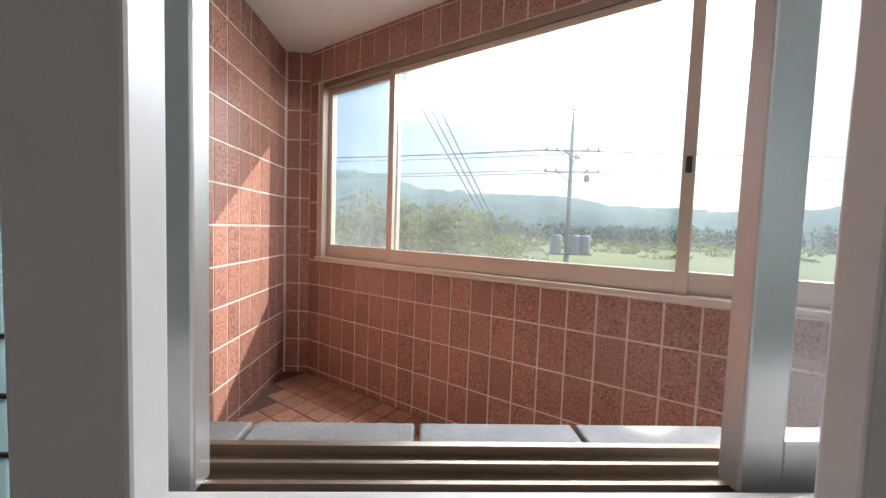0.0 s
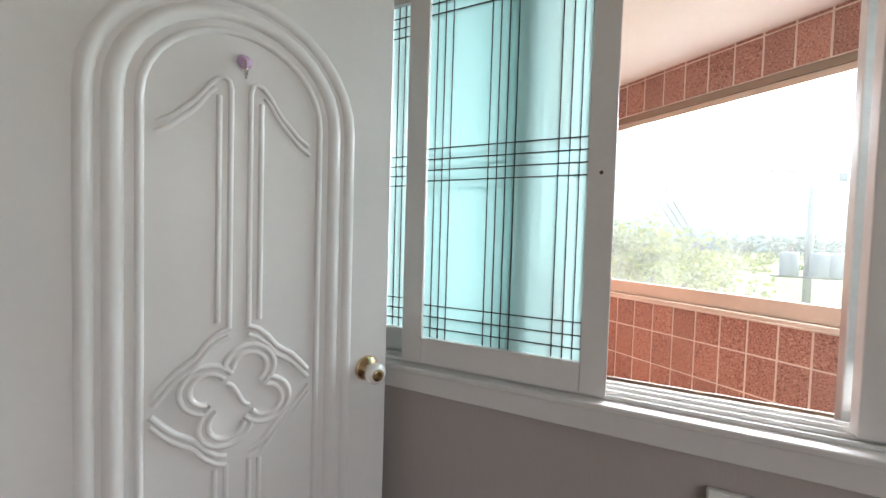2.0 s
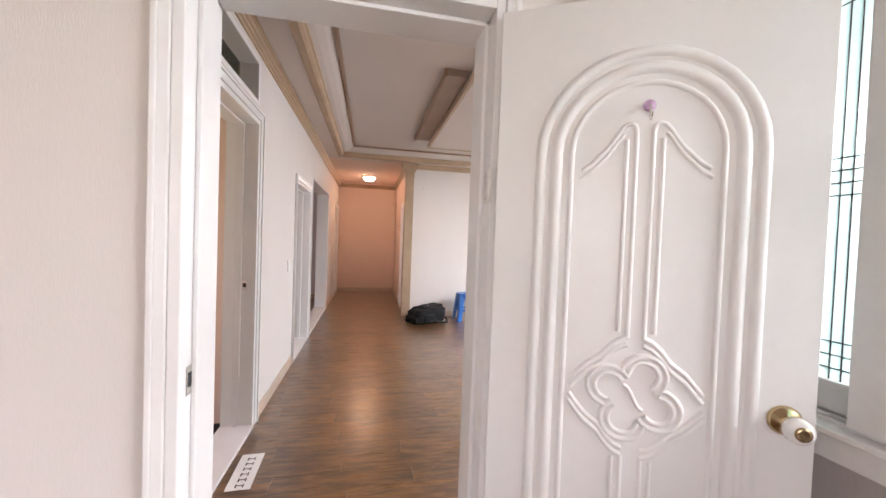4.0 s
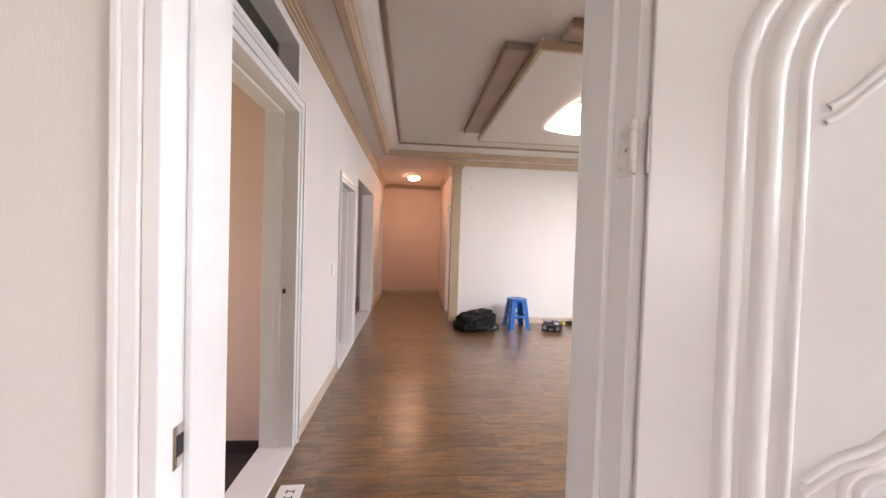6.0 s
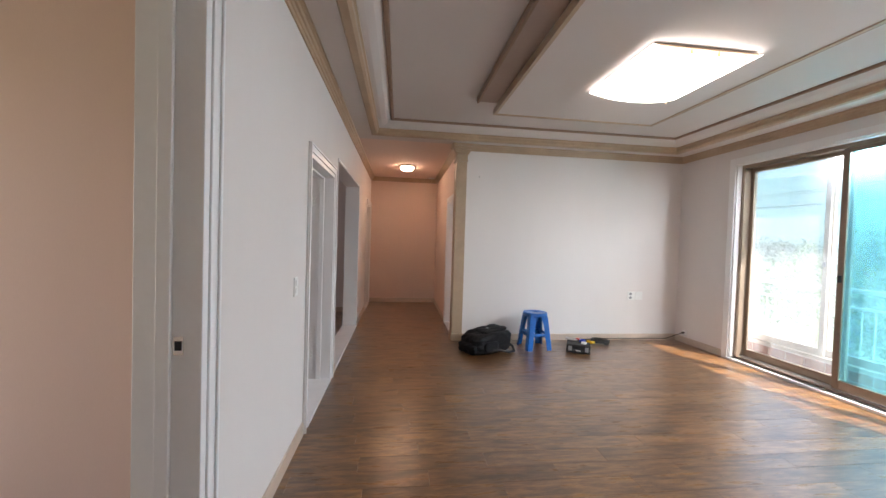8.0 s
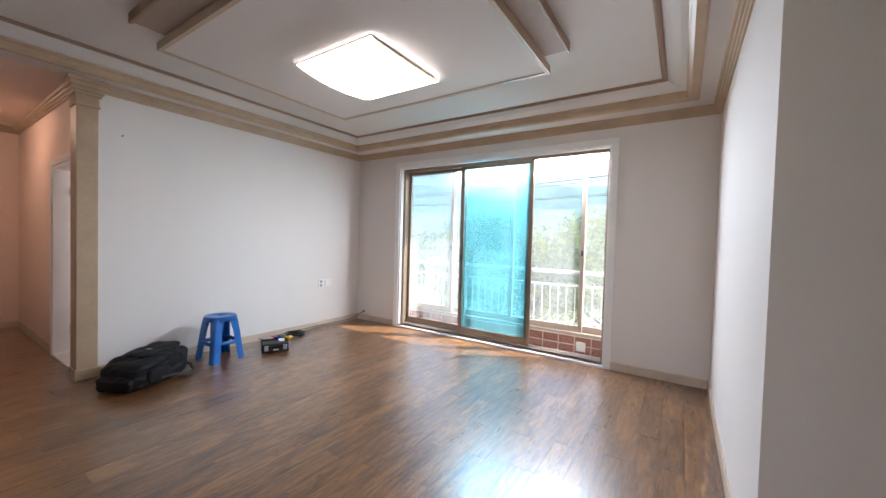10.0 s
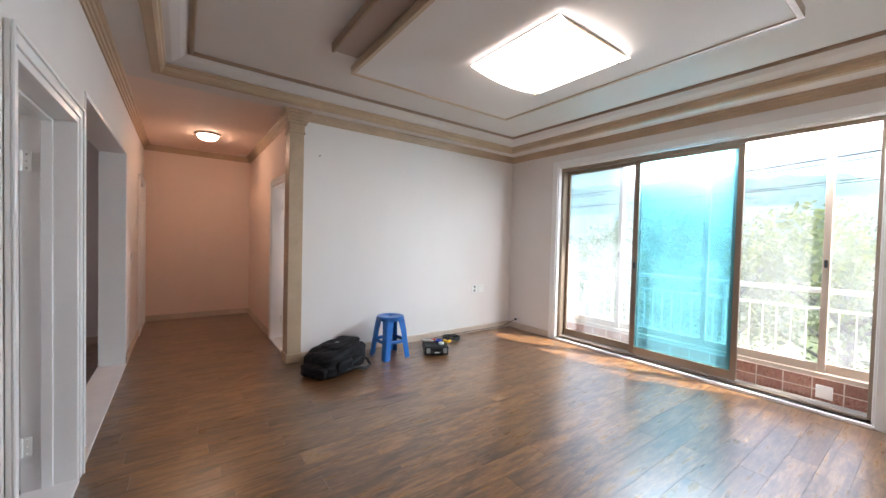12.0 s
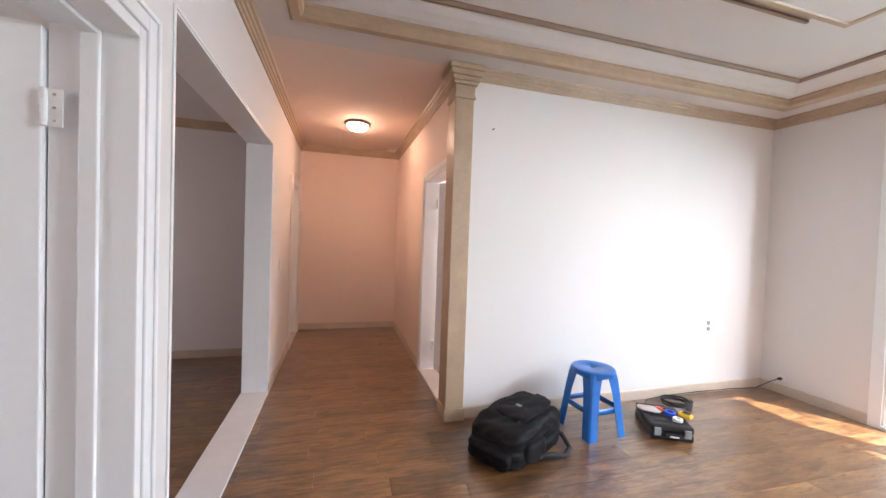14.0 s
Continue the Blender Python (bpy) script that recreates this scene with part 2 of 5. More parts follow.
M["glass"] = glass_mat("clear_glass", (0.93, 0.955, 0.96), 0, 0.02, haze_vary=0.05)
# haze here is a pale veil added to wash out the view outdoors
M["glass_living"] = glass_mat("veiled_glass", (0.91, 0.94, 0.95), 0, 0.06, haze_vary=0.06)
M["glass_haze"] = glass_mat("hazy_glass", (0.86, 0.92, 0.95), 0, 0.05, haze_vary=0.06)
M["glass_blue"] = glass_mat("blue_tinted_glass", (0.46, 0.80, 0.88), 0, 0.05, (0.45, 0.85, 0.95), haze_vary=0.05)
M["glass_dark"] = glass_mat("dark_transom_glass", (0.30, 0.32, 0.30), 0, 0.02)


def frosted_mat(name, col, through_col, keep=0.10):
    """Etched glass: scatters what passes."""
    m, n, l, b = base_mat(name, col, 0.4)
    n.remove(b)
    out = n["Material Output"]
    rf, tl, gl = n.new("ShaderNodeBsdfRefraction"), n.new("ShaderNodeBsdfTranslucent"), n.new("ShaderNodeBsdfGlossy")
    rf.inputs["Color"].default_value = (*through_col, 1)
    rf.inputs["Roughness"].default_value = 0.38
    rf.inputs["IOR"].default_value = 1.03
    tl.inputs[0].default_value = (*col, 1)
    gl.inputs["Roughness"].default_value = 0.25
    v = coords(n, l, (1, 1, 1))
    bump(n, l, gl, noise_tex(n, l, v, 300, 2), 0.2)
    m1, m2 = n.new("ShaderNodeMixShader"), n.new("ShaderNodeMixShader")
    m1.inputs[0].default_value, m2.inputs[0].default_value = 0.35, 0.05
    l.new(rf.outputs[0], m1.inputs[1])
    l.new(tl.outputs[0], m1.inputs[2])
    l.new(m1.outputs[0], m2.inputs[1])
    l.new(gl.outputs[0], m2.inputs[2])
    l.new(m2.outputs[0], out.inputs[0])
    return m


M["frosted"] = frosted_mat("frosted_aqua_glass", (0.62, 0.80, 0.79), (0.56, 0.68, 0.675))
M["star_glass"] = surface("green_film_glass", (0.10, 0.215, 0.19), 0.3, 0.04, 20, 2, 0.02)
M["star"] = base_mat("pale_star_etching", (0.50, 0.66, 0.64), 0.5)[0]


def lamp_mat(name, col, power):
    m, n, l, b = base_mat(name, (0.85, 0.85, 0.83), 0.4)
    b.inputs["Emission Color"].default_value = (*col, 1)
    b.inputs["Emission Strength"].default_value = power
    return m


M["lamp_cool"] = lamp_mat("lit_acrylic_cover", (1.0, 0.96, 0.9), LAMP_COOL)
M["lamp_warm"] = lamp_mat("lit_opal_dome", (1.0, 0.66, 0.44), LAMP_WARM)


def leaf_mat(name, a, b_):
    m, n, l, b = base_mat(name, a, 0.6)
    g = n.new("ShaderNodeNewGeometry")
    c = ramp(n, l, g.outputs["Random Per Island"], [(0.0, a), (1.0, b_)])
    l.new(c, b.inputs["Base Color"])
    tl, mx = n.new("ShaderNodeBsdfTranslucent"), n.new("ShaderNodeMixShader")
    l.new(c, tl.inputs[0])
    mx.inputs[0].default_value = 0.45
    l.new(b.outputs[0], mx.inputs[1])
    l.new(tl.outputs[0], mx.inputs[2])
    l.new(mx.outputs[0], n["Material Output"].inputs[0])
    return m


M["leaf"] = leaf_mat("spring_leaf", (0.085, 0.125, 0.025), (0.22, 0.25, 0.055))
M["leaf_far"] = leaf_mat("far_foliage", (0.05, 0.09, 0.03), (0.13, 0.18, 0.06))
M["leaf_row"] = leaf_mat("bluish_conifer", (0.035, 0.075, 0.055), (0.09, 0.13, 0.075))


def hill_mat():
    m, n, l, b = base_mat("haze_tinted_hill", (0.1, 0.16, 0.15), 0.95)
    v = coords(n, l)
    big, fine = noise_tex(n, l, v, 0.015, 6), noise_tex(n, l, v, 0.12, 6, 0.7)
    # distance haze is mixed into these blue-green woodland colours
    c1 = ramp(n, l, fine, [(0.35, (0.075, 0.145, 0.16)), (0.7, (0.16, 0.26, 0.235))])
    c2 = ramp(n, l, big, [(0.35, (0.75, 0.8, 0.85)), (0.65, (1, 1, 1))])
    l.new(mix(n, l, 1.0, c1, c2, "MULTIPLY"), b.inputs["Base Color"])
    bump(n, l, b, fine, 1.0, 3.0)
    return m


M["hill"] = hill_mat()
M["field"] = surface("green_field", (0.16, 0.20, 0.06), 0.95, 0.22, 0.5, 0.03, 0.5)


# ---- mesh helpers ----
def add_box(bm, lo, hi, bev=0.0):
    """A box between two corners, its edges bevelled by bev."""
    vs = [bm.verts.new((x, y, z)) for x in (lo[0], hi[0]) for y in (lo[1], hi[1]) for z in (lo[2], hi[2])]
    fs = [bm.faces.new([vs[i] for i in q]) for q in ((0, 1, 3, 2), (4, 6, 7, 5), (0, 4, 5, 1), (2, 3, 7, 6), (0, 2, 6, 4), (1, 5, 7, 3))]
    if bev:
        es = list({e for f in fs for e in f.edges})
        bmesh.ops.bevel(bm, geom=es, offset=bev, segments=2, profile=0.5, affect="EDGES")
    return bm


def boxes(*bs, bev=0.0):
    bm = bmesh.new()
    for lo, hi in bs:
        lo2 = [min(a, b) for a, b in zip(lo, hi)]
        hi2 = [max(a, b) for a, b in zip(lo, hi)]
        add_box(bm, lo2, hi2, bev)
    return bm


def part(name, bm, mat, parent=None, label="", smooth=False):
    me = bpy.data.meshes.new(name)
    bmesh.ops.recalc_face_normals(bm, faces=bm.faces[:])
    bm.to_mesh(me)
    bm.free()
    if smooth:
        me.polygons.foreach_set("use_smooth", [True] * len(me.polygons))
    me.materials.append(mat)
    ob = new(name, me)
    if parent:
        ob.parent = parent
    if label:
        ob["label"] = label
    return ob


def thing(name, loc, label, category, group="", kind="", rz=0):
    ob = new(name)
    ob.empty_display_size = 0.1
    ob.matrix_world = pose(*loc, 0, 0, rz)
    return tagged(ob, label, category, group, kind)


def struct(name, bm, mat, label, category):
    return tagged(part(name, bm, mat), label, category, "", "structure")


def cyl(bm, a, b, r0, r1=None, seg=14, caps=True):
    a, b = Vector(a), Vector(b)
    d = b - a
    r = bmesh.ops.create_cone(bm, cap_ends=caps, segments=seg, radius1=r0, radius2=r0 if r1 is None else r1, depth=d.length)
    mt = Matrix.Translation((a + b) / 2) @ d.to_track_quat("Z", "Y").to_matrix().to_4x4()
    bmesh.ops.transform(bm, matrix=mt, verts=r["verts"])
    return bm


def at(bm, m):
    bmesh.ops.transform(bm, matrix=m, verts=bm.verts)
    return bm


def lathe(prof, seg=24):
    """A turned shape about z from (radius, height) pairs."""
    bm = bmesh.new()
    rings = []
    for r, z in prof:
        rings.append([bm.verts.new((max(r, 1e-4) * math.cos(2 * math.pi * i / seg), max(r, 1e-4) * math.sin(2 * math.pi * i / seg), z)) for i in range(seg)])
    for p, q in zip(rings, rings[1:]):
        for i in range(seg):
            bm.faces.new((p[i], p[(i + 1) % seg], q[(i + 1) % seg], q[i]))
    bm.faces.new(rings[0][::-1])
    bm.faces.new(rings[-1])
    return bm


def tube(name, pts, r, mat, parent=None, label="", cyclic=False):
    """A round bar along a smooth line."""
    cu = bpy.data.curves.new(name, "CURVE")
    cu.dimensions, cu.bevel_depth, cu.bevel_resolution = "3D", r, 2
    sp = cu.splines.new("POLY")
    sp.points.add(len(pts) - 1)
    for p, q in zip(sp.points, pts):
        p.co = (*q, 1)
    sp.use_cyclic_u = cyclic
    tmp = bpy.data.objects.new(name, cu)
    me = bpy.data.meshes.new_from_object(tmp)
    bpy.data.objects.remove(tmp)
    bpy.data.curves.remove(cu)
    me.name = name
    me.materials.clear()
    me.materials.append(mat)
    ob = new(name, me)
    if parent:
        ob.parent = parent
    if label:
        ob["label"] = label
    return ob


def holed(u0, u1, z0, z1, holes):
    """Rectangles that fill a wall round its openings."""
    us = sorted({u0, u1, *[h[0] for h in holes], *[h[1] for h in holes]})
    out = []
    for a, b in zip(us, us[1:]):
        cut = sorted([(h[2], h[3]) for h in holes if h[0] < (a + b) / 2 < h[1]])
        z = z0
        for c, d in cut:
            if c > z + 1e-4:
                out.append((a, b, z, c))
            z = d
        if z < z1 - 1e-4:
            out.append((a, b, z, z1))
    return out


def wall_along_x(name, y0, y1, x0, x1, z0, z1, holes, mat, label, cat="wall"):
    return struct(name, boxes(*[((a, y0, c), (b, y1, d)) for a, b, c, d in holed(x0, x1, z0, z1, holes)]), mat, label, cat)


def wall_along_y(name, x0, x1, y0, y1, z0, z1, holes, mat, label, cat="wall"):
    return struct(name, boxes(*[((x0, a, c), (x1, b, d)) for a, b, c, d in holed(y0, y1, z0, z1, holes)]), mat, label, cat)


def sweep(prof, path, closed=False):
    """A moulding: profile (out, up) swept along a level path of (x, y, z), mitred; out is to the path's left."""
    bm = bmesh.new()
    n = len(path)
    rings = []
    for i, p in enumerate(path):
        p = Vector(p)
        dirs = []
        if closed or i > 0:
            dirs.append((p - Vector(path[i - 1])).normalized())
        if closed or i < n - 1:
            dirs.append((Vector(path[(i + 1) % n]) - p).normalized())
        d = sum(dirs, Vector()).normalized()
        left = Vector((-d.y, d.x, 0))
        k = 1 / max(0.3, left.dot(Vector((-dirs[0].y, dirs[0].x, 0))))
        rings.append([bm.verts.new(p + left * (o * k) + Vector((0, 0, u))) for o, u in prof])
    m = len(prof)
    for i in range(n if closed else n - 1):
        a, b = rings[i], rings[(i + 1) % n]
        for j in range(m):
            bm.faces.new((a[j], a[(j + 1) % m], b[(j + 1) % m], b[j]))
    if not closed:
        bm.faces.new(rings[0])
        bm.faces.new(rings[-1][::-1])
    return bm


# ---- plan ----
FARX, LEFTY, WINY = -6.70, -2.75, 2.10       # living room: far wall, long wall, window wall
HALLY, HALLX = -1.30, -9.77                  # hall: its other side, its end
BEDX0, BEDX1 = -1.43, -1.22                  # wall between living room and bedroom
BEDY = -0.82                                 # bedroom window wall, inner face
SOFFIT, TOP = 2.74, 2.86
KX0, KX1, KTOP = -7.48, -5.52, 2.195         # kitchen opening
BX0, BX1, BTOP = -5.31, -4.36, 2.00          # side room doorway
EX0, EX1, ETOP = -2.98, -2.03, 2.20          # entrance doorway
SX1 = -1.50                                  # sidelight's end
DY0, DY1, DTOP = -2.43, -1.60, 2.10          # bedroom doorway
WX0, WX1, WTOP = -5.81, -2.80, 2.47          # living room window opening
BAL = lambda x: 1.255 - 0.732 * x            # balcony parapet's inner line

# floors
struct("floor", boxes(((HALLX - 1.5, -6.0, -0.40), (-0.9, LEFTY - 0.2, -0.26)), ((-9.9, -6.0, -0.26), (-5.36, LEFTY - 0.2, -0.012)), ((-9.9, LEFTY - 0.2, -0.20), (-1.2, WINY + 0.3, -0.012)),
                      ((-1.2, -5.2, -0.20), (3.2, BEDY + 0.05, -0.012))), M["grout_dark"], "concrete floor slab under the planks", "floor")

# walls
wall_along_y("wall_living_far", FARX - 0.15, FARX, HALLY, WINY, 0, TOP + 0.1, [], M["wallpaper"], "plain pale pink papered living room wall")
wall_along_x("wall_living_window", WINY, WINY + 0.25, FARX - 0.15, -1.2, 0, TOP + 0.1, [(WX0, WX1, 0.03, WTOP)], M["wallpaper"], "pale papered wall round the wide sliding window")
wall_along_x("wall_living_long", LEFTY - 0.2, LEFTY, HALLX - 0.15, BEDX1 - 0.04, -0.26, TOP + 0.1,
             [(KX0, KX1, 0.0, KTOP), (BX0, BX1, 0.0, BTOP), (EX0, EX1, 0.0, ETOP), (EX0, EX1, ETOP + 0.1, 2.62), (EX1, SX1, 0.62, 2.62), (-9.60, -8.85, 0, 2.10)],
             M["wallpaper"], "long white papered wall with doorways")
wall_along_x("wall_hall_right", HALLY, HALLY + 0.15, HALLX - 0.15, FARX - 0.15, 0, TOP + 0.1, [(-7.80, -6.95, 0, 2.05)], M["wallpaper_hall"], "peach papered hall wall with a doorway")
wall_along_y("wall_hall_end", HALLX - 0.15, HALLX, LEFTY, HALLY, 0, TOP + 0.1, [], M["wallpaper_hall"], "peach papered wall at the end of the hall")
wall_along_y("wall_bedroom_door", BEDX0, BEDX1, LEFTY, BEDY + 0.3, 0, TOP + 0.1, [(DY0 - 0.03, DY1 + 0.03, 0, DTOP + 0.03)], M["wallpaper"], "pale papered wall with the bedroom doorway")
struct("wall_living_near", boxes(((-1.85, BEDY + 0.3, 0), (-1.24, WINY, TOP + 0.1))), M["wallpaper"], "plain pale papered wall beside the window", "wall")
BWX0, BWX1, BWZ0, BWZ1 = -1.00, 1.72, 0.992, 2.26
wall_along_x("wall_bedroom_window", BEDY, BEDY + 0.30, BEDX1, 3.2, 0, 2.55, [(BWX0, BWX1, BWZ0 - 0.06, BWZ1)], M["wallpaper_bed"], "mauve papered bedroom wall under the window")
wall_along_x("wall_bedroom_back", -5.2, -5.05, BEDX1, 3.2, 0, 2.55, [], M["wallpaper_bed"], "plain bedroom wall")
# unseen opening, cut for the added bedroom lamp
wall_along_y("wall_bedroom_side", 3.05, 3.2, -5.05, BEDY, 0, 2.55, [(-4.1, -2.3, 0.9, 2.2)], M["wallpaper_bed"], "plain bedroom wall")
wall_along_y("wall_bedroom_inner", BEDX0, BEDX1, -5.05, LEFTY, 0, 2.55, [], M["wallpaper"], "plain bedroom wall")
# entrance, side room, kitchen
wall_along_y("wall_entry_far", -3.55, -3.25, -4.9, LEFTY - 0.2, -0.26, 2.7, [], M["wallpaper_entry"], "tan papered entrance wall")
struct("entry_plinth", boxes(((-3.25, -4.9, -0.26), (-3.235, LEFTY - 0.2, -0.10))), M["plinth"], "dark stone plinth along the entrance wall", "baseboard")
# invented unseen doorway that the entrance fill shines through
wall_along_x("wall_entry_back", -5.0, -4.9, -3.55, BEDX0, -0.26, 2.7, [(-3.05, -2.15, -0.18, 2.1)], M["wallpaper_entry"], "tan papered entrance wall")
wall_along_y("wall_side_room_far", -5.50, -5.36, -5.2, LEFTY - 0.2, 0, 2.7, [], M["wallpaper"], "papered side room wall")
# back-wall hole added for the side room fill, out of sight
wall_along_x("wall_side_room_back", -5.3, -5.2, -5.50, -3.40, 0, 2.7, [(-4.5, -3.7, 1.25, 1.95)], M["wallpaper"], "papered side room wall")
wall_along_y("wall_kitchen_far", -8.75, -8.62, -5.9, LEFTY - 0.2, 0, 2.7, [], M["wallpaper"], "pale papered kitchen wall in shade")
# the hole is made up to go with the kitchen fill
wall_along_x("wall_kitchen_back", -6.0, -5.9, -8.75, -5.36, 0, 2.7, [(-8.0, -6.6, 0.95, 2.15)], M["wallpaper"], "pale papered kitchen wall in shade")
struct("entry_floor", boxes(((-3.25, -4.9, -0.26), (BEDX0, LEFTY - 0.2, -0.18))), M["dark_tile"], "dark tiled entrance floor one step down", "floor")
struct("side_room_floor", boxes(((-5.36, -5.2, -0.26), (-3.55, LEFTY - 0.2, -0.06))), M["dark_tile"], "dark tiled side room floor", "floor")
# room behind the hall door and behind the hall's other door
# the gap at y 0.6 is an unseen opening made for the fill
struct("wall_back_room", boxes(((-8.6, 0.6, 0), (-8.3, 0.7, 2.7)), ((-8.3, 0.6, 0), (-7.1, 0.7, 0.9)), ((-8.3, 0.6, 2.2), (-7.1, 0.7, 2.7)), ((-7.1, 0.6, 0), (FARX - 0.15, 0.7, 2.7)), ((-8.7, HALLY + 0.15, 0), (-8.6, 0.7, 2.7))), M["wallpaper_hall"], "pale papered wall of the room behind the hall door", "wall")
struct("wall_end_room", boxes(((-9.75, -3.9, 0), (-8.76, -3.8, 2.7)), ((-9.85, -3.9, 0), (-9.75, LEFTY - 0.2, 2.7))), M["wallpaper_hall"], "pale papered wall behind the hall's end door", "wall")

# ceilings
struct("ceiling_living", boxes(((FARX, LEFTY, TOP), (-1.2, WINY, TOP + 0.1))), M["ceiling"], "white papered tray ceiling", "ceiling")
LX0, LX1, LY0, LY1 = -6.345, -2.12, -2.41, 1.70
struct("ceiling_soffit", boxes(((FARX, LEFTY, SOFFIT), (LX0, WINY, TOP)), ((LX1, LEFTY, SOFFIT), (BEDX0, WINY, TOP)),
                               ((LX0, LEFTY, SOFFIT), (LX1, LY0, TOP)), ((LX0, LY1, SOFFIT), (LX1, WINY, TOP))), M["ceiling"], "lowered white ceiling border round the tray", "ceiling")
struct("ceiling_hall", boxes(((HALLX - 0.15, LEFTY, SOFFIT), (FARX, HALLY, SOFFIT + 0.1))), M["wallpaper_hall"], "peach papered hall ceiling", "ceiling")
struct("ceiling_bedroom", boxes(((BEDX0, -5.2, 2.45), (3.2, BEDY + 0.3, 2.55))), M["ceiling"], "white bedroom ceiling", "ceiling")
struct("ceiling_side_rooms", boxes(((-8.75, -6.0, 2.62), (BEDX0, LEFTY - 0.2, 2.72)), ((-9.9, -3.9, 2.62), (-8.75, LEFTY - 0.2, 2.72)), ((-8.7, HALLY + 0.15, 2.62), (FARX - 0.15, 0.7, 2.72))), M["ceiling"], "plain ceiling of the side rooms", "ceiling")
# last box: unseen eave, its depth set to keep floor sun patches shallow
struct("roof_slab", boxes(((-10.2, -6.2, 2.98), (3.4, -0.5, 3.2)), ((-10.2, -0.5, 2.98), (-1.2, 2.35, 3.2)), ((-6.9, 2.35, 2.72), (-1.2, 3.0, 3.2))), M["render"], "flat concrete roof over the house with an added eave", "roof")
struct("wall_outside", boxes(((-10.3, -6.2, -0.2), (-10.05, 0.8, 3.0)), ((-10.3, -6.3, -0.2), (-4.0, -6.2, 3.0)), ((3.2, -6.2, -0.2), (3.4, -4.1, 3.0)), ((3.2, -2.3, -0.2), (3.4, 0, 3.0)), ((3.2, -4.1, -0.2), (3.4, -2.3, 0.9)), ((3.2, -4.1, 2.2), (3.4, -2.3, 3.0)), ((-10.3, 0.75, -0.2), (-8.3, 0.9, 3.0)), ((-7.1, 0.75, -0.2), (-6.85, 0.9, 3.0))), M["render"], "rendered outer wall closing the house", "wall")

# mouldings: tray edges, cornice, baseboards
TRAY_LOW = [(LX0, LY0), (LX1, LY0), (LX1, LY1), (LX0, LY1)]
prof_low = [(-0.085, -0.018), (-0.07, -0.030), (-0.02, -0.030), (0.0, -0.012), (0.004, 0.02), (0.016, 0.028), (0.016, 0.05), (-0.085, 0.05)]
struct("tray_moulding", sweep(prof_low, [(x, y, SOFFIT) for x, y in TRAY_LOW], True), M["beige_trim"], "beige wooden moulding round the ceiling tray", "trim")
cove = [(0.014, -0.075), (0.055, -0.068), (0.11, -0.045), (0.15, -0.015), (0.165, 0.0), (0.014, 0.0)]
struct("tray_cove", sweep(cove, [(x, y, TOP) for x, y in TRAY_LOW], True), M["ceiling"], "white curved cove inside the ceiling tray", "trim")
prof_up = [(0.16, 0.0), (0.16, -0.016), (0.175, -0.024), (0.19, -0.024), (0.20, -0.010), (0.20, 0.0)]
struct("tray_inner_moulding", sweep(prof_up, [(x, y, TOP) for x, y in TRAY_LOW], True), M["brown_trim"], "thin beige moulding on the tray ceiling", "trim")
cornice = [(0.0, 0.0), (0.0, -0.085), (0.012, -0.085), (0.016, -0.066), (0.026, -0.062), (0.03, -0.044), (0.042, -0.04), (0.048, -0.022), (0.062, -0.018), (0.07, 0.0)]
struct("cornice", sweep(cornice, [(HALLX, LEFTY, SOFFIT), (BEDX0, LEFTY, SOFFIT), (BEDX0, BEDY + 0.3, SOFFIT), (-1.85, BEDY + 0.3, SOFFIT), (-1.85, WINY, SOFFIT), (FARX, WINY, SOFFIT),
                                  (FARX, HALLY - 0.0, SOFFIT), (HALLX, HALLY, SOFFIT)], True), M["beige_trim"], "stepped beige wooden cornice round the room", "trim")


def skirting(name, runs, mat, label):
    for a, b in runs:
        p = [(0, 0), (0, 0.09), (0.008, 0.09), (0.013, 0.08), (0.013, 0)]
        tagged(part(name, sweep(p, [(*a, 0), (*b, 0)]), mat), label, "baseboard", "", "structure")


skirting("baseboard", [((FARX, WINY), (FARX, HALLY + 0.1)), ((-1.85, WINY), (-2.73, WINY)), ((-5.89, WINY), (FARX, WINY)), ((-1.85, BEDY + 0.3), (-1.85, WINY)),
                       ((-4.29, LEFTY), (-3.05, LEFTY)), ((-8.79, LEFTY), (KX0, LEFTY)), ((HALLX, HALLY), (HALLX, LEFTY)), ((-7.86, HALLY), (HALLX, HALLY)),
                       ((KX1, LEFTY), (-5.38, LEFTY))], M["baseboard"], "beige wooden baseboard")
skirting("baseboard_kitchen", [((-8.62, -2.95), (-8.62, -5.9))], M["baseboard"], "beige baseboard in the kitchen")
struct("cornice_kitchen", sweep(cornice, [(-8.62, -2.95, 2.62), (-8.62, -5.9, 2.62)]), M["beige_trim"], "stepped beige cornice in the kitchen", "trim")


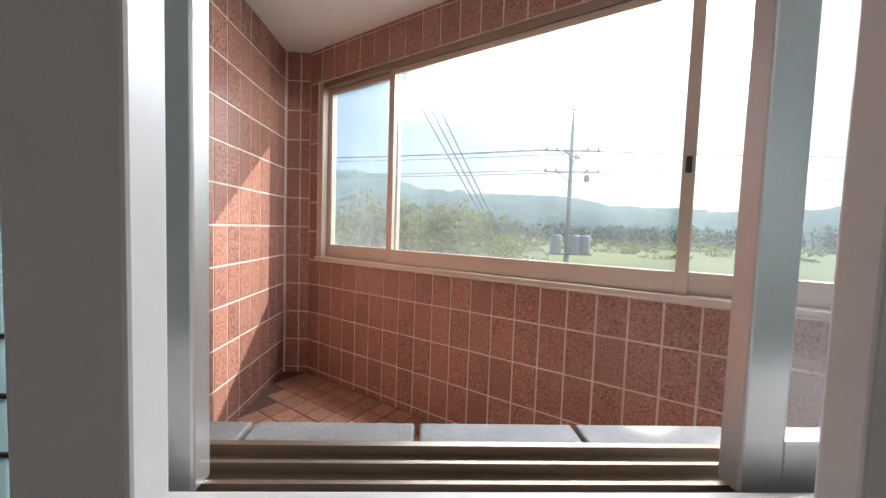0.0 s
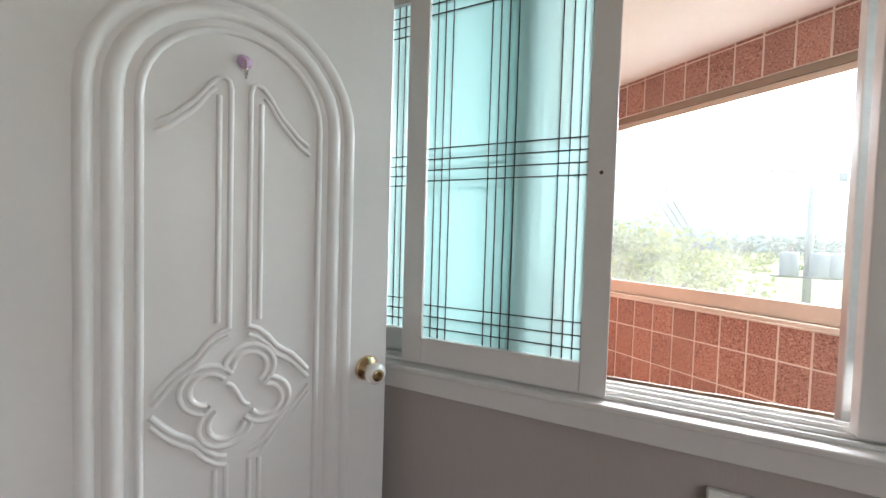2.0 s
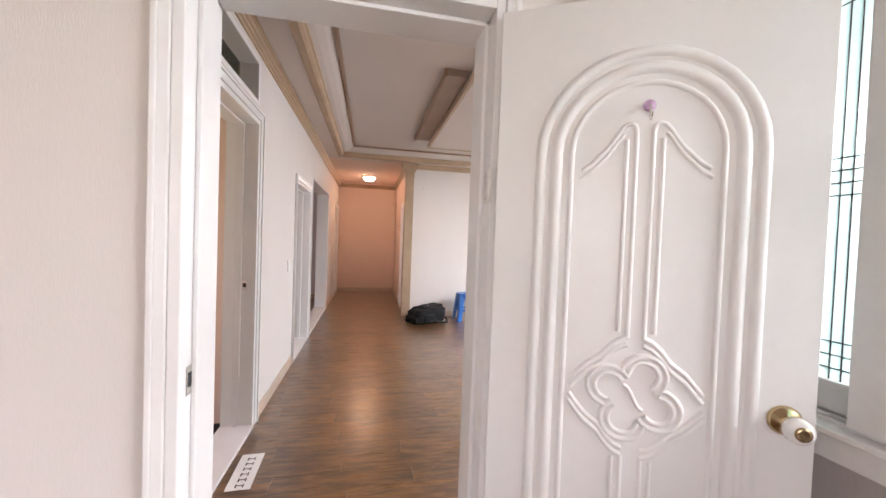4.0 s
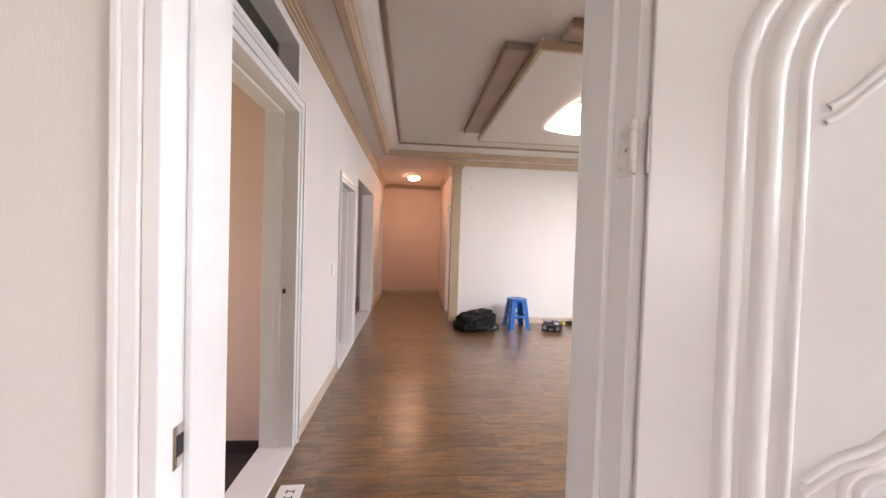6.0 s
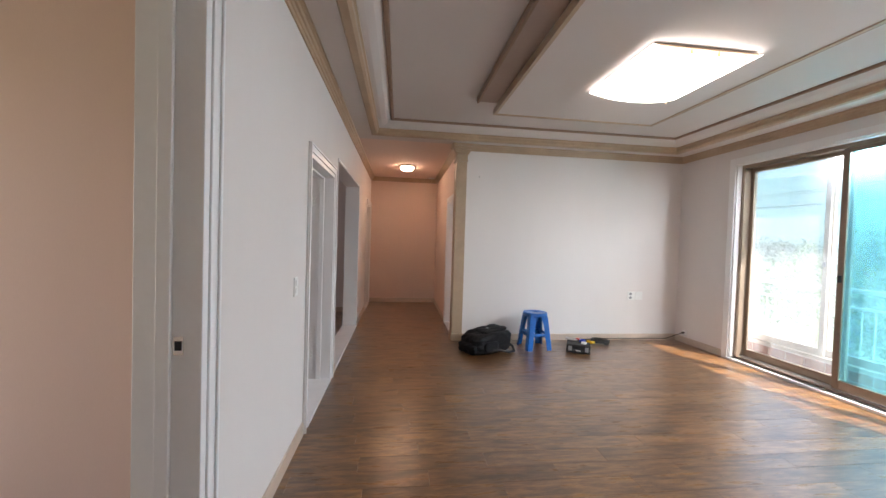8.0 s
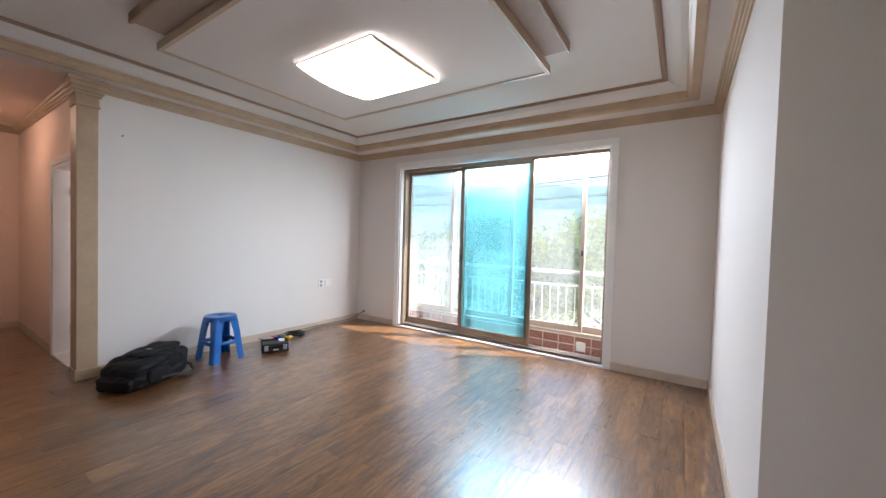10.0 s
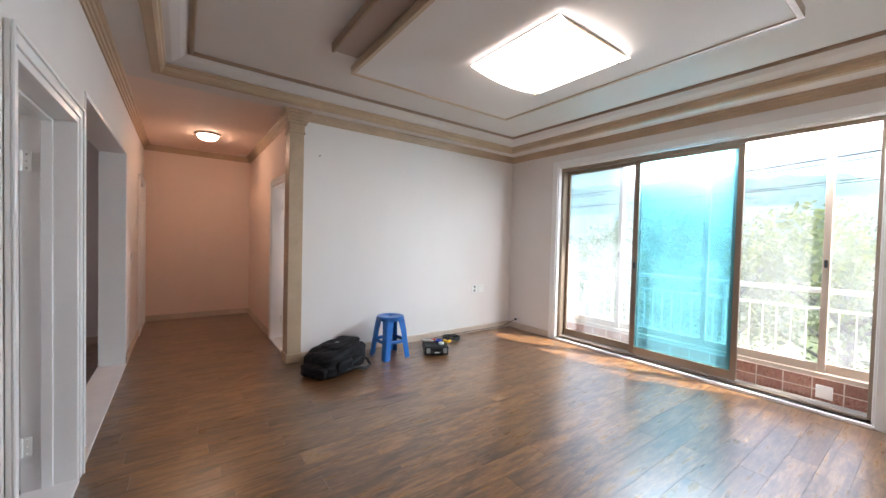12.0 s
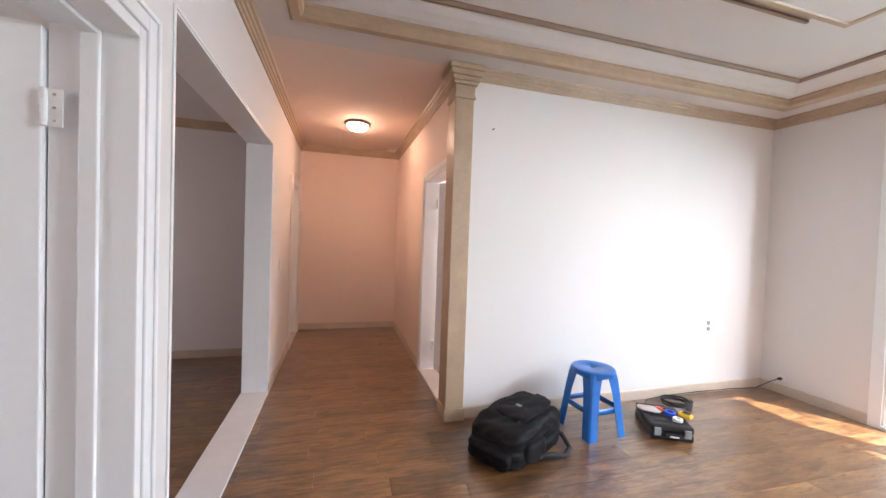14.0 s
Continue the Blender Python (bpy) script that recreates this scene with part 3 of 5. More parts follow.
# ---- door casings ----
def casing_x(name, x0, x1, top, face, depth, label, bottom=0.0, sill=True, sides=(-1, 1)):
    """A painted frame lining an opening in a wall along x: jambs, head, stops and face trim."""
    t = thing(name, ((x0 + x1) / 2, face, bottom), label, "door frame", kind="structure")
    o = Vector(((x0 + x1) / 2, face, bottom))
    w, h = (x1 - x0) / 2, top - bottom

    def p(nm, *bs, bev=0.003, mat=M["white_gloss"]):
        return part(nm, boxes(*bs, bev=bev), mat, t)
    p("jamb", ((-w, -depth, 0), (-w + 0.035, 0.012, h)))
    p("jamb", ((w - 0.035, -depth, 0), (w, 0.012, h)))
    p("head", ((-w + 0.035, -depth, h - 0.035), (w - 0.035, 0.012, h)))
    p("stop", ((-w + 0.035, -depth * 0.62, 0.02), (-w + 0.05, -depth * 0.40, h - 0.035)))
    p("stop", ((w - 0.05, -depth * 0.62, 0.02), (w - 0.035, -depth * 0.40, h - 0.035)))
    p("stop", ((-w + 0.05, -depth * 0.62, h - 0.05), (w - 0.05, -depth * 0.40, h - 0.035)))
    for s in sides:
        p("architrave", ((s * (w + 0.003), 0.002, 0), (s * (w + 0.06), 0.018, h + 0.06)), bev=0.004)
        p("architrave", ((s * (w + 0.045), 0.018, 0), (s * (w + 0.06), 0.028, h + 0.06)), bev=0.004)
    p("architrave", ((-w - 0.003, 0.002, h + 0.003), (w + 0.003, 0.018, h + 0.06)), bev=0.004)
    p("architrave", ((-w - 0.045, 0.018, h + 0.045), (w + 0.045, 0.028, h + 0.06)), bev=0.004)
    if sill:
        p("threshold", ((-w + 0.035, -depth, 0), (w - 0.035, 0.02, 0.022)), mat=M["threshold"])
    return t


casing_x("door_frame_1", BX0, BX1, BTOP, LEFTY, 0.2, "white painted frame of the side room doorway")
casing_x("door_frame_2", -9.60, -8.85, 2.10, LEFTY, 0.2, "white painted frame of the door at the hall's end")
ef = casing_x("door_frame_3", EX0, EX1, ETOP, LEFTY, 0.2, "white painted frame of the entrance doorway", sides=(-1,))
part("strike_plate", boxes(((-0.4405, -0.075, 1.00), (-0.4385, -0.045, 1.06))), M["chrome"], ef, "small steel strike plate")
part("latch_hole", boxes(((-0.439, -0.07, 1.015), (-0.4365, -0.05, 1.045))), M["dark"], ef)
# kitchen opening lining
ko = thing("kitchen_opening", ((KX0 + KX1) / 2, LEFTY, 0), "wide white lined opening to the kitchen with a white sill", "doorway", kind="structure")
kw = (KX1 - KX0) / 2
part("lining", boxes(((-kw, -0.205, 0.02), (-kw + 0.012, 0.005, KTOP - 0.012)), bev=0.003), M["white_gloss"], ko)
part("lining", boxes(((kw - 0.012, -0.205, 0.02), (kw, 0.005, KTOP - 0.012)), bev=0.003), M["white_gloss"], ko)
part("lining", boxes(((-kw, -0.205, KTOP - 0.012), (kw, 0.005, KTOP)), bev=0.003), M["white_gloss"], ko)
part("sill", boxes(((-kw, -0.21, 0.0), (kw, 0.012, 0.02)), bev=0.003), M["threshold"], ko)
for s in (-1, 1):
    part("edge_bead", boxes(((s * kw, 0.0, 0), (s * (kw + 0.012), 0.008, KTOP + 0.012)), bev=0.003), M["white_gloss"], ko)
part("edge_bead", boxes(((-kw, 0.0, KTOP), (kw, 0.008, KTOP + 0.012)), bev=0.003), M["white_gloss"], ko)

# transom and sidelight of the entrance
tr = thing("window_transom", ((EX0 + EX1) / 2, LEFTY, ETOP + 0.1), "dark transom pane above the entrance doorway in a white frame", "window", kind="structure")
tw, th = (EX1 - EX0) / 2, 0.32
part("glass_pane", boxes(((-tw + 0.03, -0.13, 0.03), (tw - 0.03, -0.122, th - 0.03))), M["glass_dark"], tr)
for nm, b in (("frame_stile", ((-tw, -0.2, 0), (-tw + 0.035, 0.004, th))), ("frame_stile", ((tw - 0.035, -0.2, 0), (tw, 0.004, th))),
              ("frame_rail", ((-tw + 0.035, -0.2, 0), (tw - 0.035, 0.004, 0.035))), ("frame_rail", ((-tw + 0.035, -0.2, th - 0.035), (tw - 0.035, 0.004, th)))):
    part(nm, boxes(b, bev=0.004), M["white_gloss"], tr)
sl = thing("window_sidelight", (SX1, LEFTY, 0.62), "white framed sidelight with green film glass and etched stars", "window", kind="structure")
sw = SX1 - EX1
for nm, b in (("frame_stile", ((-sw + 0.001, -0.2, 0), (-sw + 0.010, 0.004, 2.0))), ("frame_stile", ((-0.03, -0.2, 0), (0, 0.006, 2.0))),
              ("frame_rail", ((-sw + 0.010, -0.2, 0), (-0.03, 0.012, 0.065))), ("frame_rail", ((-sw + 0.010, -0.2, 1.95), (-0.03, 0.006, 2.0))),
              ("muntin", ((-sw + 0.010, -0.15, 0.80), (-0.03, 0.010, 0.845))),
              ("bead", ((-sw + 0.010, -0.116, 0.065), (-sw + 0.026, -0.06, 0.80))), ("bead", ((-sw + 0.010, -0.116, 0.845), (-sw + 0.026, -0.06, 1.95))),
              ("bead", ((-sw + 0.026, -0.116, 0.065), (-0.03, -0.085, 0.085))), ("bead", ((-sw + 0.026, -0.116, 0.845), (-0.03, -0.085, 0.865)))):
    part(nm, boxes(b, bev=0.003), M["white_gloss"], sl)


def star(cx, cz, rad, rot):
    bm = bmesh.new()
    vs = [bm.verts.new((cx + (rad if i % 2 == 0 else rad * 0.42) * math.sin(rot + i * math.pi / 5), -0.1165, cz + (rad if i % 2 == 0 else rad * 0.42) * math.cos(rot + i * math.pi / 5))) for i in range(10)]
    mid = bm.verts.new((cx, -0.1158, cz))
    for i in range(10):
        bm.faces.new((mid, vs[i], vs[(i + 1) % 10]))
    return bm


for z0, z1 in ((0.065, 0.80), (0.845, 1.95)):
    g = part("glass_pane", boxes(((-sw + 0.010, -0.125, z0), (-0.03, -0.117, z1))), M["star_glass"], sl)
    for k in range(13):
        # drifts of stars, small ones round a large one
        part("etched_star", star(random.uniform(-sw + 0.06, -0.07), random.uniform(z0 + 0.06, z1 - 0.05), random.choice((0.010, 0.014, 0.018, 0.026)), random.uniform(0, 1)), M["star"], g)


# ---- panelled doors ----
def ribbon(pts, w, h, closed=False):
    """A low rounded ridge along a line in the door's face (u, v), standing h proud."""
    bm = bmesh.new()
    n = len(pts)
    rows = []
    for i in range(n):
        a = Vector(pts[(i - 1) % n if closed else max(i - 1, 0)])
        b = Vector(pts[(i + 1) % n if closed else min(i + 1, n - 1)])
        d = (b - a).normalized()
        nn = Vector((-d.y, d.x))
        c = Vector(pts[i])
        rows.append([bm.verts.new((*(c + nn * w * o), z * h)) for o, z in ((-0.5, 0), (-0.32, 0.75), (0, 1), (0.32, 0.75), (0.5, 0))])
    for i in range(n if closed else n - 1):
        p, q = rows[i], rows[(i + 1) % n]
        for j in range(4):
            bm.faces.new((p[j], p[j + 1], q[j + 1], q[j]))
    return bm


def arch(u0, u1, v0, v1, k=16):
    """An outline: sides, bottom and a half-round head."""
    r, c = (u1 - u0) / 2, (u0 + u1) / 2
    pts = [(u0, v0 + (v1 - r - v0) * i / 8) for i in range(8)]
    pts += [(c - r * math.cos(math.pi * i / k), v1 - r + r * math.sin(math.pi * i / k)) for i in range(k + 1)]
    pts += [(u1, v1 - r - (v1 - r - v0) * i / 8) for i in range(1, 9)]
    return pts


def panelled_door(name, loc, angle, w, h, label, knob_side=1, hook=False, both=False):
    """A leaf hinged on the z axis: it runs along its own x, and its decorated face looks to -y."""
    t = thing(name, loc, label, "door", kind="structure", rz=angle)
    part("leaf", boxes(((0.003, -0.02, 0.008), (w, 0.018, h)), bev=0.003), M["white_gloss"], t)
    c = w / 2
    to_face = Matrix(((1, 0, 0, 0), (0, 0, -1, -0.0198), (0, 1, 0, 0), (0, 0, 0, 1)))

    def relief(nm, pts, wd=0.016, ht=0.006, closed=False):
        bm = ribbon(pts, wd * 1.15, ht * 1.2, closed)
        bmesh.ops.transform(bm, matrix=to_face, verts=bm.verts)
        o = part(nm, bm, M["white_gloss"], t, smooth=True)
        if both:
            o2 = new(nm, o.data)
            o2.parent = t
            o2.matrix_basis = Matrix.Translation((w, -0.002, 0)) @ pose(0, 0, 0, 0, 0, 180)
        return o
    for k, (wd, ht) in enumerate(((0.026, 0.008), (0.030, 0.009), (0.014, 0.006))):
        g = (0.0, 0.042, 0.082)[k]
        relief("arch_moulding", arch(c - 0.262 + g, c + 0.262 - g, 0.18 + g, h - 0.155 - g), wd, ht, True)
    rc = h - 1.07
    for s in (-1, 1):
        # upper panel: twin beads by the middle, an S-curved shoulder, and the scrolled lower edge
        top = h - 0.345
        hook_ = [(0.020, top - 0.02), (0.024, top - 0.004), (0.033, top + 0.002), (0.046, top - 0.002), (0.060, top - 0.018), (0.074, top - 0.042), (0.090, top - 0.064), (0.108, top - 0.082), (0.128, top - 0.104), (0.152, top - 0.120)]
        relief("panel_bead", [(c + s * 0.020, rc + 0.16)] + [(c + s * a, b) for a, b in hook_], 0.011, 0.005)
        relief("panel_bead", [(c + s * 0.043, rc + 0.175), (c + s * 0.043, top - 0.04)], 0.011, 0.005)
        relief("panel_bead", [(c + s * (a + 0.004), b - 0.022) for a, b in hook_[3:]], 0.010, 0.004)
        low = [(0.020, 0.160), (0.040, 0.152), (0.062, 0.132), (0.082, 0.104), (0.098, 0.092), (0.118, 0.078), (0.138, 0.055), (0.158, 0.030)]
        for dv in (0.0, -0.020):
            relief("panel_bead", [(c + s * a, rc + b + dv) for a, b in low], 0.012, 0.006)
            relief("panel_bead", [(c + s * (a + 0.004), rc - b - dv) for a, b in low], 0.012, 0.006)
        relief("panel_bead", [(c + s * 0.024, 0.26), (c + s * 0.024, rc - 0.16)], 0.011, 0.005)
        relief("panel_bead", [(c + s * 0.046, 0.26), (c + s * 0.046, rc - 0.165)], 0.011, 0.005)
    # rosette: four double petals about a turned centre, tied by an S-scroll
    for k in range(4):
        a0 = radians(68) + k * math.pi / 2
        pc = (c + 0.064 * math.cos(a0), rc + 0.066 * math.sin(a0))
        for rr in (0.054, 0.036):
            relief("rosette_petal", [(pc[0] + rr * math.cos(a0 - 2.2 + 4.1 * i / 18), pc[1] + rr * math.sin(a0 - 2.2 + 4.1 * i / 18)) for i in range(19)], 0.012, 0.0075)
    relief("rosette_scroll", [(c - 0.024 + 0.048 * f, rc + 0.03 - 0.06 * f + 0.008 * math.sin(f * 2 * math.pi)) for f in [i / 8 for i in range(9)]], 0.010, 0.005)
    # knob on both faces
    for s in (-1, 1):
        if knob_side:
            base = lathe([(0.0, 0.0), (0.034, 0.0), (0.036, 0.004), (0.030, 0.012), (0.016, 0.018), (0.013, 0.034), (0.018, 0.038)])
            ball = lathe([(0.017, 0.038), (0.026, 0.044), (0.0295, 0.054), (0.028, 0.066), (0.018, 0.073)])
            tip = lathe([(0.0, 0.070), (0.0165, 0.072), (0.0165, 0.076), (0.009, 0.077), (0.0, 0.075)])
            mt = pose(w - 0.062, s * 0.019, 1.0, 90 if s < 0 else -90)
            kn = None
            for nm, bm, mat in (("knob_rose", base, M["brass"]), ("knob_ball", ball, M["porcelain"]), ("key_cylinder", tip, M["brass"])):
                bmesh.ops.transform(bm, matrix=mt, verts=bm.verts)
                o = part(nm, bm, mat, kn or t, smooth=True)
                kn = kn or o
    part("latch_plate", boxes(((w - 0.001, -0.012, 0.94), (w + 0.0015, 0.012, 1.03))), M["brass"], t)
    if hook:
        # butt hinges: one leaf on the jamb, one on the door's edge
        inv = t.matrix_world.inverted()
        for z in (0.25, 1.57):
            hg = part("hinge", at(cyl(bmesh.new(), (-1.2015, -1.606, z - 0.05), (-1.2015, -1.606, z + 0.05), 0.0065), inv), M["hinge"], t, "painted steel butt hinge")
            for dz in (-0.038, -0.019, 0.0, 0.019, 0.038):
                part("knuckle", at(cyl(bmesh.new(), (-1.2015, -1.606, z + dz - 0.0085), (-1.2015, -1.606, z + dz + 0.0085), 0.008), inv), M["hinge"], hg)
            part("hinge_leaf", at(boxes(((-1.262, -1.6025, z - 0.05), (-1.2085, -1.5995, z + 0.05)), bev=0.001), inv), M["hinge"], hg)
            part("hinge_leaf", boxes(((0.0, -0.018, z - 0.05), (0.0028, 0.016, z + 0.05))), M["hinge"], hg)
            for dz, dx in ((-0.034, 0.0), (0.0, 0.014), (0.034, 0.0)):
                part("screw", at(cyl(bmesh.new(), (-1.245 + dx, -1.6035, z + dz), (-1.245 + dx, -1.602, z + dz), 0.0045, seg=8), inv), M["chrome"], hg)
    for z in () if hook else (0.25, h - 0.22):
        hy = 0.026 if both else -0.026
        hg = part("hinge", cyl(bmesh.new(), (-0.006, hy, z - 0.05), (-0.006, hy, z + 0.05), 0.008), M["plate"], t)
        for dz in (-0.03, -0.01, 0.01, 0.03):
            part("knuckle", cyl(bmesh.new(), (-0.006, hy, z + dz - 0.008), (-0.006, hy, z + dz + 0.008), 0.0095), M["plate"], hg)
        part("hinge_leaf", boxes(((-0.045, hy * 0.9, z - 0.05), (-0.006, hy * 0.9 + 0.003, z + 0.05))), M["plate"], hg)
        for dz in (-0.035, 0, 0.035):
            part("screw", cyl(bmesh.new(), (-0.028, hy * 0.9 - 0.001, z + dz), (-0.028, hy * 0.9 + 0.004, z + dz), 0.004, seg=8), M["chrome"], hg)
    if hook:
        hk = tagged(thing("suction_hook", (0, 0, 0), "pale violet suction hook stuck on the white door", "hook"))
        hk.matrix_world = t.matrix_world @ pose(c + 0.005, -0.0265, h - 0.30)
        b = lathe([(0.0, 0.0), (0.016, 0.001), (0.012, 0.006), (0.006, 0.010), (0.0, 0.011)])
        bmesh.ops.transform(b, matrix=pose(0, 0, 0, 90), verts=b.verts)
        part("suction_cup", b, M["pink"], hk, smooth=True)
        tube("hook_wire", [(0, -0.010, 0.0), (0, -0.014, -0.012), (0, -0.014, -0.032), (0, -0.022, -0.042), (0, -0.032, -0.036), (0, -0.034, -0.026)], 0.0025, M["chrome"], hk)
    return t


DOOR_ANGLE = math.degrees(math.atan2(0.685, 0.375))
panelled_door("door_bedroom", (-1.195, -1.585, 0), DOOR_ANGLE, 0.78, 2.07, "open white moulded door with an arched floral panel", 1, True)
panelled_door("door_side_room", (BX0 + 0.04, LEFTY - 0.20, 0.02), -82, 0.83, 1.93, "white moulded door standing open into the side room", 1, False, True)
panelled_door("door_hall", (-7.74, HALLY + 0.15, 0.02), 22, 0.76, 1.99, "white moulded door ajar at the hall's side", 1)


def casing_y(name, y0, y1, top, xa, xb, label):
    """A painted frame in a wall along y, trimmed on both faces."""
    t = thing(name, ((xa + xb) / 2, (y0 + y1) / 2, 0), label, "door frame", kind="structure")
    w, d = (y1 - y0) / 2, (xb - xa) / 2

    def p(nm, b, bev=0.003, mat=M["white_gloss"]):
        return part(nm, boxes(b, bev=bev), mat, t)
    p("jamb", ((-d - 0.012, -w - 0.03, 0), (d + 0.012, -w, top + 0.03)))
    p("jamb", ((-d - 0.012, w, 0), (d + 0.012, w + 0.03, top + 0.03)))
    p("head", ((-d - 0.012, -w, top), (d + 0.012, w, top + 0.03)))
    p("stop", ((-d * 0.5, -w, 0), (d * 0.45, -w + 0.014, top)))
    p("stop", ((-d * 0.5, w - 0.014, 0), (d * 0.45, w, top)))
    p("stop", ((-d * 0.5, -w, top - 0.014), (d * 0.45, w, top)))
    for s in (-1, 1):
        for e in (-1, 1):
            p("architrave", ((s * (d + 0.002), e * (w + 0.031), 0), (s * (d + 0.016), e * (w + 0.075), top + 0.075)), 0.004)
            p("architrave", ((s * (d + 0.016), e * (w + 0.058), 0), (s * (d + 0.024), e * (w + 0.075), top + 0.075)), 0.004)
        p("architrave", ((s * (d + 0.002), -w - 0.031, top + 0.031), (s * (d + 0.016), w + 0.031, top + 0.075)), 0.004)
    p("strike_plate", ((-0.02 + d * 0.55, -w - 0.001, 0.95), (0.02 + d * 0.55, -w + 0.0015, 1.03)), 0.0, M["chrome"])
    p("latch_hole", ((-0.01 + d * 0.55, -w, 0.97), (0.01 + d * 0.55, -w + 0.002, 1.01)), 0.0, M["dark"])
    return t


casing_y("door_frame_4", DY0, DY1, DTOP, BEDX0, BEDX1, "white painted frame of the bedroom doorway")
hf = thing("door_frame_5", (-7.375, HALLY, 0), "white painted frame of the hall side doorway", "door frame", kind="structure")
for nm, b in (("jamb", ((-0.425, -0.012, 0), (-0.39, 0.15, 2.05))), ("jamb", ((0.39, -0.012, 0), (0.425, 0.15, 2.05))), ("head", ((-0.39, -0.012, 2.015), (0.39, 0.15, 2.05))),
              ("architrave", ((-0.485, -0.018, 0), (-0.428, -0.002, 2.11))), ("architrave", ((-0.428, -0.018, 2.053), (0.425, -0.002, 2.11)))):
    part(nm, boxes(b, bev=0.003), M["white_gloss"], hf)
part("threshold", boxes(((-0.39, -0.016, 0), (0.39, 0.16, 0.022)), bev=0.003), M["threshold"], hf)
part("latch_hole", boxes(((0.386, 0.05, 1.0), (0.3895, 0.08, 1.05))), M["dark"], hf)
# closed door at the hall's end
de = thing("door_hall_end", (-9.225, LEFTY - 0.09, 0.0), "closed cream door at the end of the hall", "door", kind="structure")
part("leaf", boxes(((-0.33, -0.02, 0.025), (0.33, 0.018, 2.06)), bev=0.003), M["white_gloss"], de)
part("panel", boxes(((-0.22, 0.018, 1.1), (0.22, 0.024, 1.9)), bev=0.005), M["white_gloss"], de)
part("panel", boxes(((-0.22, 0.018, 0.2), (0.22, 0.024, 0.95)), bev=0.005), M["white_gloss"], de)

# ---- pillar between living room and hall ----
pl = thing("corner_pilaster", (FARX, HALLY, 0), "beige wooden pilaster with a stepped capital at the hall corner", "pilaster", kind="structure")
part("shaft", boxes(((-0.16, -0.05, 0), (0.035, 0.10, 2.50)), bev=0.006), M["beige_trim"], pl)
part("base_block", boxes(((-0.17, -0.06, 0), (0.048, 0.112, 0.10)), bev=0.005), M["beige_trim"], pl)
cap = bmesh.new()
for z0, z1, e in ((2.50, 2.52, 0.012), (2.52, 2.60, 0.004), (2.60, 2.625, 0.022), (2.625, 2.66, 0.035), (2.66, 2.70, 0.05), (2.70, 2.739, 0.065)):
    add_box(cap, (-0.16, -0.05 - e, z0), (0.035 + e, 0.10 + e, z1), 0.004)
part("capital", cap, M["beige_trim"], pl)

# ---- ceiling centre panel and light ----
cp = thing("ceiling_panel", (-4.25, -0.255, 2.735), "two-tier dropped ceiling panel edged with beige wood", "ceiling panel", kind="structure")
PX, PY = 1.20, 0.905
part("board", boxes(((-PX + 0.03, -PY + 0.03, 0.008), (PX - 0.03, PY - 0.03, 0.124))), M["ceiling"], cp)
edge = [(0.0, -0.0), (0.028, 0.0), (0.034, 0.008), (0.034, 0.016), (0.012, 0.016), (0.012, 0.06), (0.0, 0.06)]
part("edge_moulding", sweep(edge, [(-PX, -PY, 0), (PX, -PY, 0), (PX, PY, 0), (-PX, PY, 0)], True), M["beige_trim"], cp)
for s in (-1, 1):
    a, b = PY, PY + (0.21 if s < 0 else 0.12)
    part("side_board", boxes(((-PX + 0.16, s * a, 0.066), (PX - 0.16, s * (b - 0.02), 0.124))), M["panel_side_shaded"], cp)
    part("side_moulding", boxes(((-PX + 0.15, s * (b - 0.022), 0.052), (PX - 0.15, s * b, 0.12)), bev=0.005), M["brown_trim"], cp)
    a, b = PX, PX + (0.19 if s > 0 else 0.11)
    part("side_board", boxes(((s * a, -PY + 0.16, 0.066), (s * (b - 0.02), PY - 0.16, 0.124))), M["panel_side_shaded"], cp)
    part("side_moulding", boxes(((s * (b - 0.022), -PY + 0.15, 0.052), (s * b, PY - 0.15, 0.12)), bev=0.005), M["brown_trim"], cp)

lt = thing("ceiling_light", (-4.28, -0.11, 2.708), "large lit square ceiling light with a curved white cover", "ceiling light")
part("mounting_box", boxes(((-0.30, -0.30, 0.02), (0.30, 0.30, 0.036)), bev=0.006), M["plate"], lt)
part("back_plate", boxes(((-0.385, -0.385, 0.008), (0.385, 0.385, 0.022)), bev=0.004), M["beige_trim"], lt)
bm = bmesh.new()
N = 16
grid = [[bm.verts.new((-0.40 + 0.8 * i / N, -0.40 + 0.8 * j / N, -0.048 * (1 - abs(2 * j / N - 1) ** 2.2) + 0.004)) for j in range(N + 1)] for i in range(N + 1)]
for i in range(N):
    for j in range(N):
        bm.faces.new((grid[i][j], grid[i][j + 1], grid[i + 1][j + 1], grid[i + 1][j]))
cover = part("cover", bm, M["lamp_cool"], lt, "glowing curved acrylic cover", True)
so = cover.modifiers.new("thick", "SOLIDIFY")
so.thickness = 0.004
for i in range(4):
    for s in (-1, 1):
        part("cap_screw", cyl(bmesh.new(), (s * 0.37, -0.3 + 0.2 * i, -0.046), (s * 0.37, -0.3 + 0.2 * i, 0.012), 0.007, seg=10), M["brass"], lt)

hl = thing("hall_ceiling_lamp", (-8.40, -2.0, SOFFIT), "small lit dome lamp on the hall ceiling", "ceiling lamp")
part("base_ring", lathe([(0.0, 0.0), (0.15, 0.0), (0.155, -0.012), (0.14, -0.025), (0.125, -0.028), (0.0, -0.028)], 28), M["beige_trim"], hl, smooth=True)
part("dome", lathe([(0.0, -0.092), (0.05, -0.088), (0.09, -0.072), (0.118, -0.045), (0.122, -0.026)], 28), M["lamp_warm"], hl, "glowing opal glass dome", True)


